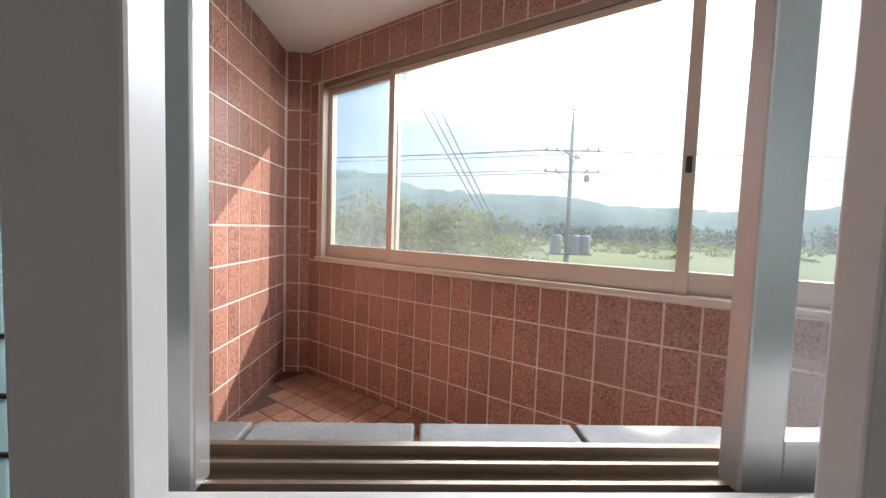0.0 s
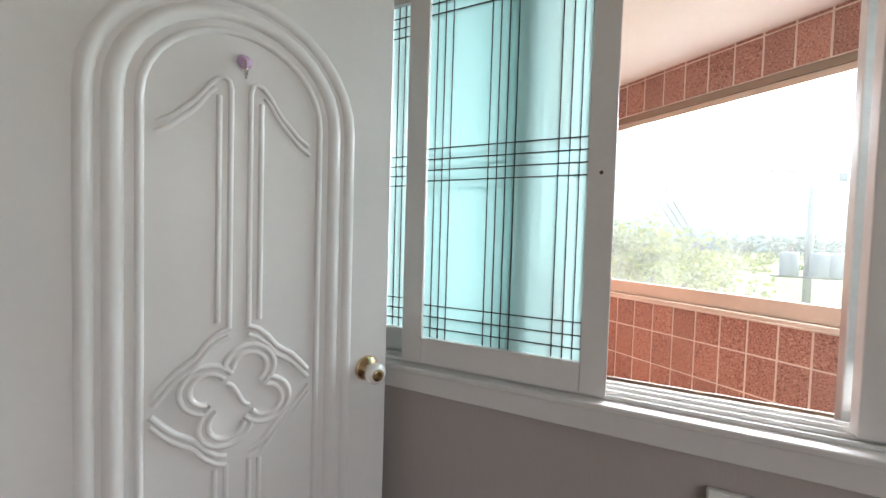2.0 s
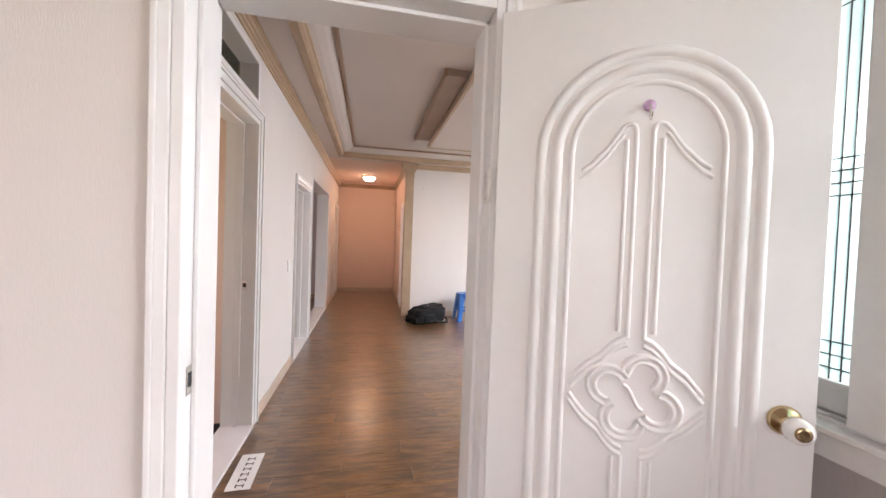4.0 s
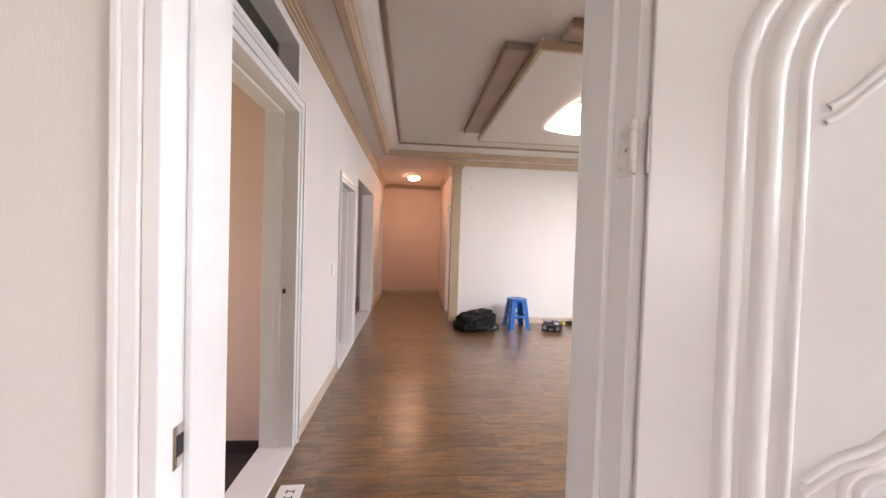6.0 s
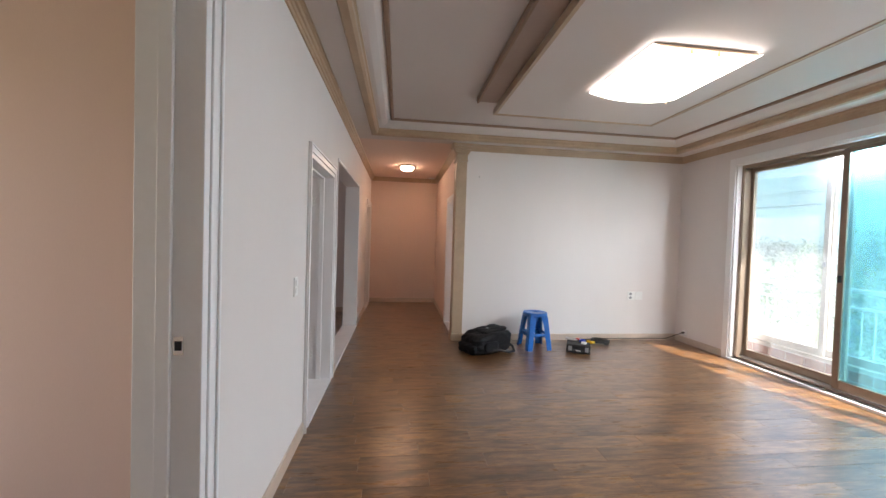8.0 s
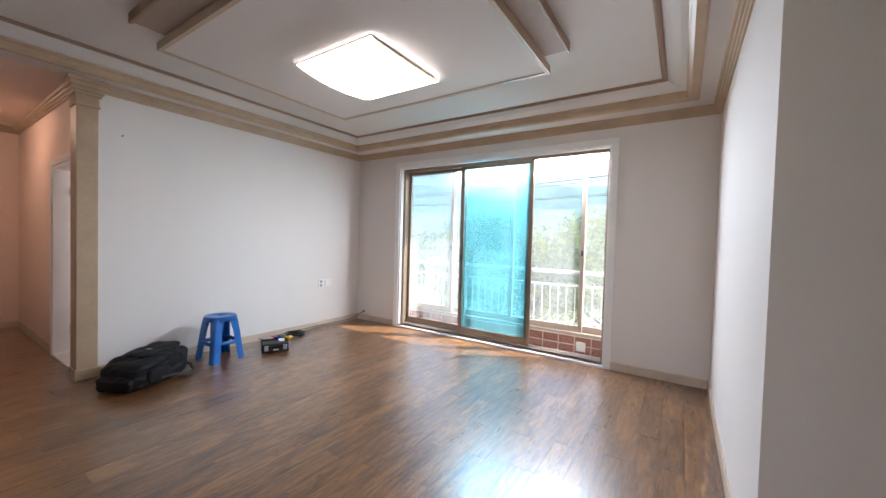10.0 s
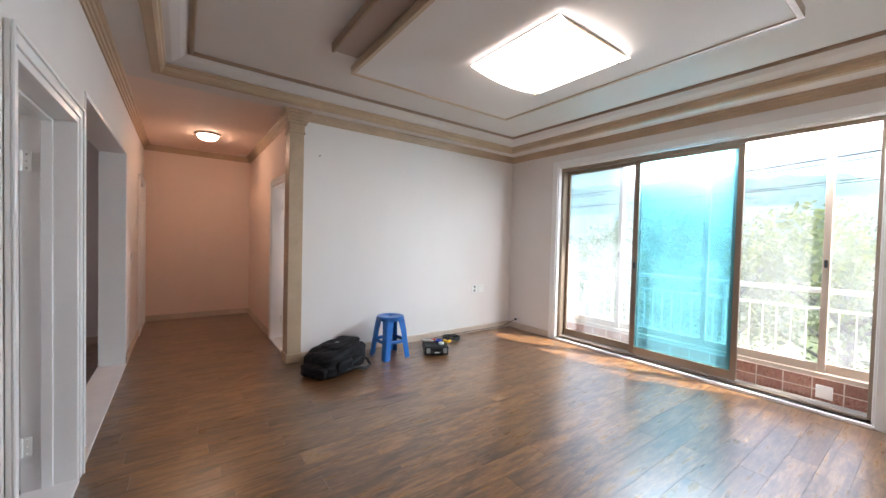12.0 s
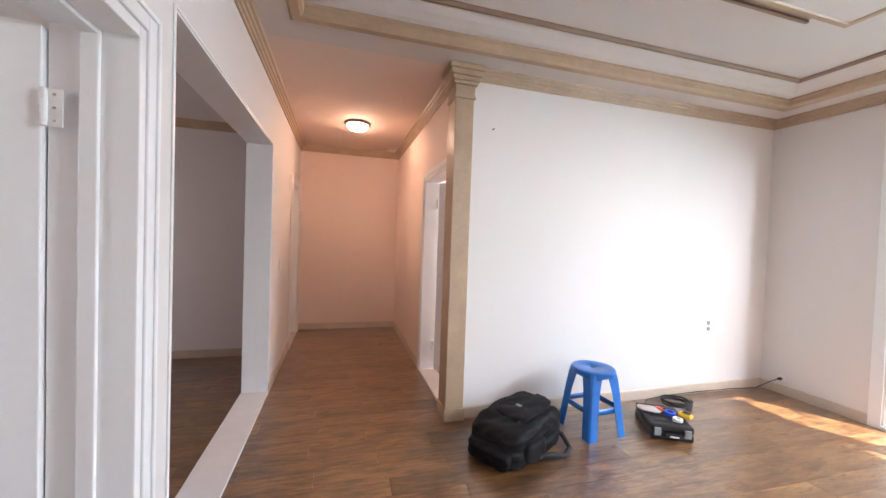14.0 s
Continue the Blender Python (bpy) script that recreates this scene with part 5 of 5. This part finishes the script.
def ring(name, loc, r, w, mat, label, cat):
    t = thing(name, loc, label, cat)
    part("roll", lathe([(r * 0.62, 0), (r, 0), (r, w), (r * 0.62, w), (r * 0.62, 0.0001)], 22), mat, t, smooth=False)
    return t


ring("tape_roll", (-6.10, 0.31, 0.113), 0.034, 0.02, M["plate"], "white roll of tape on the tool case", "tape")
ring("tape_roll", (-6.19, 0.335, 0.113), 0.04, 0.028, M["blue"], "blue roll of tape on the tool case", "tape")
tm = thing("tape_measure", (-6.13, 0.42, 0.113), "yellow tape measure on the tool case", "tape measure", rz=20)
part("body", boxes(((-0.045, -0.035, 0), (0.045, 0.035, 0.034)), bev=0.012), M["yellow"], tm)
part("clip", boxes(((-0.02, -0.02, 0.034), (0.03, 0.02, 0.037)), bev=0.001), M["case"], tm)
gv = thing("work_gloves", (-6.30, 0.24, 0.113), "pair of pale work gloves with red palms", "gloves")
part("cloth", at(soft_box(0.085, 0.055, 0.009, 3.3, 0.008, 11, 2.5), pose(0, 0, 0.012, 0, 0, 40)), M["glove"], gv, smooth=True)
part("palm", at(soft_box(0.03, 0.022, 0.009, 5.3, 0.005, 9, 2.5), pose(0.03, 0.07, 0.018, 0, 0, 10)), M["red"], gv, smooth=True)
cc = thing("cable_coil", (-6.52, 0.78, 0), "coil of black cable on the floor by the wall", "cable")
tube("coil", [((0.105 + 0.012 * math.sin(i * 0.7)) * math.cos(i * 0.35), (0.115 + 0.01 * math.cos(i * 0.9)) * math.sin(i * 0.35), 0.010 + 0.0008 * i) for i in range(58)], 0.0075, M["cable"], cc)
ex = thing("extension_cord", (-6.52, 1.4, 0), "thin black cord running from the corner socket along the wall", "cable")
tube("cord", [(0.02, 0.64, 0.155), (-0.02, 0.60, 0.12), (-0.06, 0.45, 0.05), (-0.12, 0.2, 0.035), (-0.14, -0.2, 0.03), (-0.13, -0.6, 0.03), (-0.10, -0.85, 0.03), (0.02, -1.0, 0.02), (0.12, -1.03, 0.06), (0.20, -1.06, 0.118)], 0.0045, M["cable"], ex)

# ---- paper sign by the entrance ----
pp = thing("paper_sign", (-2.43, -2.62, 0.004), "white paper strip with black handwriting lying on the floor", "paper sign", rz=2)
part("sheet", boxes(((-0.17, -0.065, 0), (0.17, 0.065, 0.0012))), M["paper"], pp)
for i in range(6):
    x = -0.13 + i * 0.05
    bm = boxes(((x, -0.02, 0.0013), (x + 0.028, -0.012, 0.0018)), ((x + 0.01, -0.01, 0.0013), (x + 0.016, 0.02, 0.0018)), ((x, 0.018, 0.0013), (x + 0.03, 0.024, 0.0018)))
    part("handwriting", bm, M["ink"], pp)
sh = thing("white_slipper", (-2.62, -3.05, -0.18), "pale slipper on the dark entrance floor", "slipper", rz=40)
part("sole", at(soft_box(0.12, 0.045, 0.012, 2.0, 0.003, 5, 2.6), pose(0, 0, 0.012)), M["plate"], sh, smooth=True)
part("upper", at(soft_box(0.06, 0.045, 0.035, 3.0, 0.004, 5, 2.6), pose(0.05, 0, 0.035)), M["plate"], sh, smooth=True)

# ---- tiled balcony outside the bedroom ----
PA = Vector((-1.02, BAL(-1.02), 0))
PB = Vector((2.38, BAL(2.38), 0))
PD = (PB - PA).normalized()
PN = Vector((PD.y, -PD.x, 0)) * -1     # away from the house
PLEN = (PB - PA).length
PANG = math.degrees(math.atan2(PD.y, PD.x))
BZ0, BZ1, BCEIL = 0.95, 2.36, 2.62
struct("balcony_floor", boxes(((-1.35, BEDY + 0.3, -0.2), (3.2, 2.3, -0.008))), M["grout_dark"], "balcony floor bed under terracotta tiles", "floor")
bm = bmesh.new()
_ring = [(-1.24, BEDY + 0.3), (2.45, BEDY + 0.3), (2.45, BAL(2.45) + 0.16), (-0.98, BAL(-0.98) + 0.16), (-1.24, 2.15)]
for _z in (BCEIL, BCEIL + 0.1):
    bm.faces.new([bm.verts.new((x, y, _z)) for x, y in _ring])
_lo, _hi = [list(f.verts) for f in bm.faces]
for i in range(5):
    bm.faces.new((_lo[i], _lo[(i + 1) % 5], _hi[(i + 1) % 5], _hi[i]))
struct("ceiling_balcony", bm, M["balcony_paint"], "white painted balcony ceiling", "ceiling")
wl = struct("wall_balcony_side", boxes(((-1.24, BEDY + 0.3, -0.1), (-1.215, 2.35, BCEIL))), M["grout"], "side wall of the balcony clad in speckled red tiles", "wall")
we = struct("wall_balcony_return", boxes(((-1.215, 2.02, -0.1), (-0.98, 2.15, BCEIL))), M["grout"], "narrow tiled return wall at the balcony corner", "wall")
wp = struct("wall_balcony_parapet", at(boxes(((0, 0.012, -0.1), (PLEN, 0.18, BZ0)), ((0, 0.012, BZ1), (PLEN, 0.18, BCEIL)), ((-0.02, 0.012, BZ0), (0.10, 0.18, BZ1))), Matrix.Translation(PA) @ pose(0, 0, 0, 0, 0, PANG)), M["grout"], "oblique tiled parapet and lintel of the balcony", "wall")
struct("wall_balcony_end", boxes(((2.3, BEDY + 0.3, -0.1), (2.45, 0.2, BCEIL))), M["grout"], "end wall of the balcony", "wall")
# stone sill outside the bedroom window
ss = thing("window_stone_sill", (0, BEDY + 0.30, 0.885), "row of grey granite sill stones outside the window", "sill", kind="structure")
struct("sill_bed", boxes(((BWX0 - 0.1, BEDY + 0.302, 0.75), (BWX1 + 0.1, BEDY + 0.37, 0.878))), M["grout"], "mortar bed under the granite sill", "trim")
for i in range(11):
    part("stone", boxes(((-1.08 + i * 0.26, 0.002, -0.006), (-1.08 + i * 0.26 + 0.252, 0.075, 0.035)), bev=0.004), M["granite"], ss)
# balcony window
bo = thing("window_balcony", PA, "champagne aluminium sliding balcony window with a dark latch", "window", kind="structure", rz=PANG)
for nm, b in (("frame_jamb", ((0.10, 0.02, BZ0), (0.145, 0.16, BZ1))), ("frame_jamb", ((PLEN - 0.2, 0.02, BZ0), (PLEN - 0.155, 0.16, BZ1))),
              ("frame_head", ((0.145, 0.02, BZ1 - 0.045), (PLEN - 0.2, 0.16, BZ1))), ("frame_sill", ((0.10, -0.012, BZ0), (PLEN - 0.155, 0.16, BZ0 + 0.035))), ("drip_edge", ((0.10, -0.02, BZ0 + 0.0), (PLEN - 0.155, -0.0125, BZ0 + 0.012)))):
    part(nm, boxes(b, bev=0.003), M["alu_light"] if nm != "frame_head" else M["alu"], bo)
for i, (a, b, yy) in enumerate(((0.14, 0.89, 0.09), (0.83, 2.60, 0.05), (2.55, 3.15, 0.09))):
    sash("sash", bo, a, min(b, PLEN - 0.2), BZ0 + 0.035, BZ1 - 0.045, yy, M["alu_light"], M["glass"] if i else M["glass_haze"], 0.05, 0.04, 0.10, 0.032, handle=1 if i == 1 else (1 if i == 0 else 0))

# ---- outdoors ----
GROUND = -3.6
struct("ground", boxes(((-900, 3.6, GROUND - 0.5), (900, 1500, GROUND)), ((-900, -300, GROUND - 0.5), (900, 3.6, GROUND - 0.02))), M["field"], "green fields reaching the hills", "ground")


def ridge(name, pts, dist, base, label, rough=6.0, seed=0.0, depth=180):
    """A wooded ridge: heights by bearing (degrees from +y towards +x)."""
    bm = bmesh.new()
    lo, hi = pts[0][0], pts[-1][0]
    n = 260
    rows = []
    for i in range(n + 1):
        b = lo + (hi - lo) * i / n
        for (b0, h0), (b1, h1) in zip(pts, pts[1:]):
            if b0 <= b <= b1:
                f = (b - b0) / (b1 - b0)
                f = f * f * (3 - 2 * f)
                h = h0 + (h1 - h0) * f
                break
        col = []
        for j in range(14):
            s = j / 13
            d = dist + depth * s
            x, y = d * math.sin(radians(b)), d * math.cos(radians(b))
            z = GROUND + (h - GROUND) * math.sin(s * math.pi / 2) ** 0.8 + (noise.noise(Vector((x * 0.03 + seed, y * 0.03, 0))) + 0.6 * noise.noise(Vector((x * 0.12, y * 0.12, seed)))) * rough * s
            col.append(bm.verts.new((x, y, z if j else GROUND - 1)))
        rows.append(col)
    for p, q in zip(rows, rows[1:]):
        for j in range(13):
            bm.faces.new((p[j], p[j + 1], q[j + 1], q[j]))
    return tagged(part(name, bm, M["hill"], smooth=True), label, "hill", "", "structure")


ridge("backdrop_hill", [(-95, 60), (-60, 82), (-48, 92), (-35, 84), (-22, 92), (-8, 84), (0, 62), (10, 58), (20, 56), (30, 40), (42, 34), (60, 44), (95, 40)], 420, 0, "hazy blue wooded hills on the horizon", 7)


def clump_cloud(name, centres, mat, label, cat, size, per, group="", kind=""):
    """Many small leaf cards heaped round the given centres."""
    rng = np.random.default_rng(7)
    verts, faces = [], []
    for (cx, cy, cz, rx, rz) in centres:
        for k in range(per):
            d = rng.normal(size=3)
            d /= np.linalg.norm(d)
            r = rng.uniform(0.55, 1.05)
            p = np.array((cx + d[0] * rx * r, cy + d[1] * rx * r, cz + d[2] * rz * r))
            a = rng.normal(size=3)
            a /= np.linalg.norm(a)
            b = np.cross(a, rng.normal(size=3))
            b /= np.linalg.norm(b)
            s = size * rng.uniform(0.6, 1.4)
            i = len(verts)
            verts += [p - a * s, p + b * s * 0.45, p + a * s, p - b * s * 0.45]
            faces.append((i, i + 1, i + 2, i + 3))
    me = bpy.data.meshes.new(name)
    me.from_pydata([tuple(v) for v in verts], [], faces)
    me.materials.append(mat)
    return me


def tree(x, y, top, r, seed, label):
    rng = random.Random(seed)
    t = thing("broadleaf_tree", (x, y, GROUND), label, "tree", "trees below the balcony")
    h = top - GROUND
    bm = cyl(bmesh.new(), (0, 0, -0.1), (0.15, 0.1, h * 0.55), 0.16, 0.08, 10)
    ends = []
    for k in range(8):
        a = rng.uniform(0, 6.28)
        z0 = h * rng.uniform(0.28, 0.52)
        e = (r * 0.7 * math.cos(a), r * 0.7 * math.sin(a), z0 + h * rng.uniform(0.15, 0.4))
        cyl(bm, (0.05, 0.05, z0), e, 0.06, 0.02, 7)
        ends.append(e)
    part("trunk", bm, M["bark"], t)
    cs = [(e[0], e[1], e[2], r * rng.uniform(0.3, 0.5), r * rng.uniform(0.25, 0.4)) for e in ends]
    cs += [(rng.uniform(-0.7, 0.7) * r, rng.uniform(-0.7, 0.7) * r, h * rng.uniform(0.45, 0.93), r * rng.uniform(0.28, 0.5), r * rng.uniform(0.22, 0.4)) for _ in range(14)]
    me = clump_cloud("crown", cs, M["leaf"], "", "", 0.10, 230)
    o = new("crown", me)
    o.parent = t


for i, (x, y, top, r) in enumerate(((-9.5, 12.5, 2.1, 2.6), (-6.6, 10.5, 2.0, 2.4), (-4.0, 12.0, 2.5, 2.7), (-1.4, 10.5, 2.4, 2.4), (1.2, 12.5, 2.2, 2.6), (-13.5, 15.0, 2.4, 3.0), (-11, 19, 3.2, 3.2), (-3.0, 17.0, 3.0, 3.2))):
    tree(x, y, top, r, i + 3, "tall broadleaf tree with fresh yellow-green leaves")
for i, (x, y, top, r) in enumerate(((-6.0, 30, -0.6, 3.2), (-1.0, 34, -1.0, 3.2), (3.0, 38, -1.2, 3.4), (-12, 34, 0.2, 3.6))):
    tree(x, y, top, r, i + 30, "round bushy tree with bright spring leaves")
# far woods: one object each, nobody could count them
rng = random.Random(11)
cs = []
for i in range(420):
    b = radians(rng.uniform(-50, 60))
    d = rng.uniform(205, 240)
    cs.append((d * math.sin(b), d * math.cos(b), GROUND + rng.uniform(2.5, 6.0), rng.uniform(1.6, 2.6), rng.uniform(4, 6.5)))
me = clump_cloud("far_woods", cs, M["leaf_row"], "", "", 0.9, 60)
tagged(new("far_woods", me), "dark bluish row of distant conifers beyond the fields", "woods", "", "stuff")
cs = []
for i in range(60):
    b = radians(-10 + i * 1.0 + rng.uniform(-0.3, 0.3))
    d = rng.uniform(150, 160)
    cs.append((d * math.sin(b), d * math.cos(b), GROUND + rng.uniform(1.0, 2.0), rng.uniform(1.3, 2.2), rng.uniform(1.2, 2.0)))
me = clump_cloud("field_bushes", cs, M["leaf"], "", "", 0.4, 110)
tagged(new("field_bushes", me), "row of pale green bushes along the fields", "bushes", "", "stuff")
cs = [(rng.uniform(-60, 90), rng.uniform(70, 150), GROUND + 0.3, rng.uniform(1.5, 4), 0.5) for i in range(90)]
me = clump_cloud("field_scrub", cs, M["leaf"], "", "", 0.5, 60)
tagged(new("field_scrub", me), "low yellow-green scrub in the fields", "scrub", "", "stuff")

# power pole
PO = (11.9, 29.6)
pole = thing("power_pole", (*PO, GROUND), "concrete power pole with crossarms, insulators and grey transformers", "power pole")
part("shaft", cyl(bmesh.new(), (0, 0, 0), (0, 0, 13.4), 0.24, 0.14, 16), M["concrete"], pole, smooth=True)
part("top_spike", cyl(bmesh.new(), (0, 0, 13.4), (0, 0, 15.3), 0.10, 0.03, 10), M["steel"], pole)
part("spike_bar", boxes(((-0.35, -0.03, 15.2), (0.35, 0.03, 15.26))), M["steel"], pole)


def crossarm(z, half, rz):
    a = part("crossarm", at(boxes(((-half, -0.05, -0.05), (half, 0.05, 0.05)), bev=0.01), pose(0, -0.2, z, 0, 0, rz)), M["steel"], pole)
    c, s = math.cos(radians(rz)), math.sin(radians(rz))
    for k in (-0.92, -0.55, 0.55, 0.92):
        b = lathe([(0.0, 0.0), (0.05, 0.0), (0.085, 0.05), (0.05, 0.08), (0.085, 0.13), (0.045, 0.17), (0.06, 0.24), (0.0, 0.26)], 12)
        part("insulator", at(b, pose(k * half * c, -0.2 + k * half * s, z + 0.05)), M["ceramic"], a, smooth=True)
    for k in (-1, 1):
        part("brace", cyl(bmesh.new(), (k * half * 0.5 * c, -0.2 + k * half * 0.5 * s, z), (0, -0.15, z - 0.9), 0.03, seg=8), M["steel"], a)


crossarm(11.75, 2.3, -8)
crossarm(11.35, 1.7, 48)
crossarm(10.0, 2.3, -10)
part("switch_box", boxes(((1.1, -0.45, 9.2), (1.45, -0.2, 9.75)), bev=0.03), M["steel"], pole)
part("platform", boxes(((-1.9, -0.7, 3.0), (1.9, 0.1, 3.12))), M["steel"], pole)
for k in (-1.15, 0.35, 1.25):
    tfm = part("transformer", at(lathe([(0.0, 0.0), (0.46, 0.0), (0.48, 0.1), (0.48, 1.45), (0.42, 1.55), (0.0, 1.6)], 20), pose(k, -0.55, 3.12)), M["transformer"], pole, "pale grey transformer drum", True)
    part("bushing", at(lathe([(0.0, 0.0), (0.06, 0.0), (0.10, 0.1), (0.06, 0.18), (0.10, 0.28), (0.05, 0.36), (0.06, 0.55), (0.0, 0.58)], 10), pose(k, -0.6, 4.7)), M["ceramic"], tfm)


def wire(name, a, b, sag, r, label, group="overhead wires"):
    a, b = Vector(a), Vector(b)
    pts = [a.lerp(b, i / 24) - Vector((0, 0, sag * 4 * (i / 24) * (1 - i / 24))) for i in range(25)]
    o = tube(name, pts, r, M["cable"])
    tagged(o, label, "wire", group)


for dz, dx in ((8.2, -2.1), (8.2, -1.2), (7.9, -0.4), (6.5, -2.1), (6.5, 2.0)):
    wire("overhead_wire", (PO[0] + dx, PO[1] - 0.2, dz), (PO[0] - 70 + dx, PO[1] + 22, dz + 1.5), 0.9, 0.028, "thin black overhead power line")
for dz, dx in ((8.2, 2.1), (8.2, 1.2), (6.5, 2.1), (6.3, 1.0)):
    wire("overhead_wire", (PO[0] + dx, PO[1] - 0.2, dz), (PO[0] + 60 + dx, PO[1] - 6, dz + 2.0), 0.8, 0.028, "thin black overhead power line")
for k in range(3):
    wire("service_wire", (PO[0] - 6.3 + 0.3 * k, PO[1] - 2, 0.2), (-2.3 + 0.35 * k, 8.0, 7.5), 0.1, 0.026, "thin black service cable running up to the house", "service cables")

# ---- pieces: tiles and planks ----
TW, THT = 0.14, 0.235


def tile_mesh(w, h, d, name):
    bm = bmesh.new()
    add_box(bm, (0, 0, 0), (w, d, h))
    top = [v for v in bm.verts if v.co.y < d / 2]
    for v in top:
        v.co.x += 0.0015 if v.co.x < w / 2 else -0.0015
        v.co.z += 0.0015 if v.co.z < h / 2 else -0.0015
    bmesh.ops.recalc_face_normals(bm, faces=bm.faces[:])
    me = bpy.data.meshes.new(name)
    bm.to_mesh(me)
    bm.free()
    return me


TILES = {}


def lay_tiles(owner, origin, rz, u0, u1, z0, z1, mat, tw=TW, th=THT, gap=0.008):
    """Tiles proud of a wall: origin and direction of the wall's face, outward is the face's own -y."""
    base = pose(*origin, 0, 0, rz)
    z = z0
    while z < z1 - 0.02:
        h = min(th, z1 - z)
        u = u0
        while u < u1 - 0.02:
            w = min(tw, u1 - u)
            key = (round(w, 3), round(h, 3), mat.name)
            if key not in TILES:
                TILES[key] = tile_mesh(w - gap, h - gap, 0.010, "tile")
                TILES[key].materials.append(mat)
            o = new("tile", TILES[key])
            o.parent = owner
            o.matrix_world = base @ Matrix.Translation((u + gap / 2, -0.0035 + random.uniform(-0.0005, 0.0005), z + gap / 2))
            u += tw
        z += th


lay_tiles(wp, PA + Vector((-PD.y, PD.x, 0)) * 0.012, PANG, 0.0, PLEN - 0.05, -0.19, BZ0, M["wall_tile"])
lay_tiles(wp, PA + Vector((-PD.y, PD.x, 0)) * 0.012, PANG, 0.0, PLEN - 0.05, BZ1, BCEIL, M["wall_tile"])
lay_tiles(wl, (-1.215, BEDY + 0.3, 0), 90, 0.0, 2.52, -0.19, BCEIL, M["wall_tile"])
lay_tiles(we, (-1.205, 2.02, 0), 0, 0.0, 0.22, -0.19, BCEIL, M["wall_tile"], 0.11)
lay_tiles(wp, PA + Vector((-PD.y, PD.x, 0)) * 0.012, PANG, 0.0, 0.10, BZ0, BZ1, M["wall_tile"], 0.10)
low = bpy.data.objects["wall_balcony_low"]
lay_tiles(low, (OX0, 2.44, 0), 0, 0.0, OX1 - OX0, 0.0, OZ0, M["wall_tile"], 0.20, 0.11)

# balcony floor tiles, laid square to the parapet
bf = bpy.data.objects["balcony_floor"]
bm = bmesh.new()
add_box(bm, (0.003, 0.003, -0.012), (0.142, 0.142, 0.0))
for v in bm.verts:
    if v.co.z > -0.006:
        v.co.x += 0.0015 if v.co.x < 0.07 else -0.0015
        v.co.y += 0.0015 if v.co.y < 0.07 else -0.0015
ftile = bpy.data.meshes.new("floor_tile")
bm.to_mesh(ftile)
bm.free()
ftile.materials.append(M["floor_tile"])
fm = Matrix.Translation((PA.x, PA.y, 0)) @ pose(0, 0, 0, 0, 0, PANG)
for i in range(-6, 24):
    for j in range(-18, 1):
        c = fm @ Vector((i * 0.145 + 0.07, j * 0.145 - 0.07, 0))
        if -1.12 < c.x < 2.25 and BEDY + 0.45 < c.y < BAL(c.x) - 0.04:
            o = new("floor_tile", ftile)
            o.parent = bf
            o.matrix_world = fm @ Matrix.Translation((i * 0.145, j * 0.145 - 0.145, random.uniform(-0.0008, 0.0008)))

# floor planks
PW, PL = 0.15, 0.80
PLANKS = {}
floor_ob = bpy.data.objects["floor"]


def plank_mesh(w, ln):
    key = (round(w, 3), round(ln, 3))
    if key not in PLANKS:
        bm = bmesh.new()
        add_box(bm, (0.0002, 0.0002, -0.012), (w - 0.0002, ln - 0.0002, 0))
        for v in bm.verts:
            if v.co.z > -0.006:
                v.co.x += 0.0003 if v.co.x < w / 2 else -0.0003
                v.co.y += 0.0003 if v.co.y < ln / 2 else -0.0003
        bmesh.ops.recalc_face_normals(bm, faces=bm.faces[:])
        me = bpy.data.meshes.new("plank")
        bm.to_mesh(me)
        bm.free()
        me.materials.append(M["plank"])
        PLANKS[key] = me
    return PLANKS[key]


def lay_planks(x0, x1, y0, y1, z=0.0):
    x, k = x0, 0
    while x < x1 - 0.005:
        w = min(PW, x1 - x)
        y = y0 - (k * 0.47 % 1.0) * PL
        while y < y1 - 0.005:
            a, b = max(y, y0), min(y + PL, y1)
            if b - a > 0.01:
                o = new("plank", plank_mesh(w, b - a))
                o.parent = floor_ob
                o.location = (x, a, z + random.uniform(-0.0002, 0.0002))
            y += PL
        x += PW
        k += 1


lay_planks(FARX, -1.85, LEFTY, WINY)
lay_planks(-1.85, BEDX1, LEFTY, BEDY + 0.3)
lay_planks(HALLX, FARX, LEFTY, HALLY)
lay_planks(BEDX1, 2.0, -3.2, BEDY)
lay_planks(-8.62, -5.36, -5.0, LEFTY - 0.2)
lay_planks(-8.6, FARX - 0.15, HALLY + 0.15, 0.6)
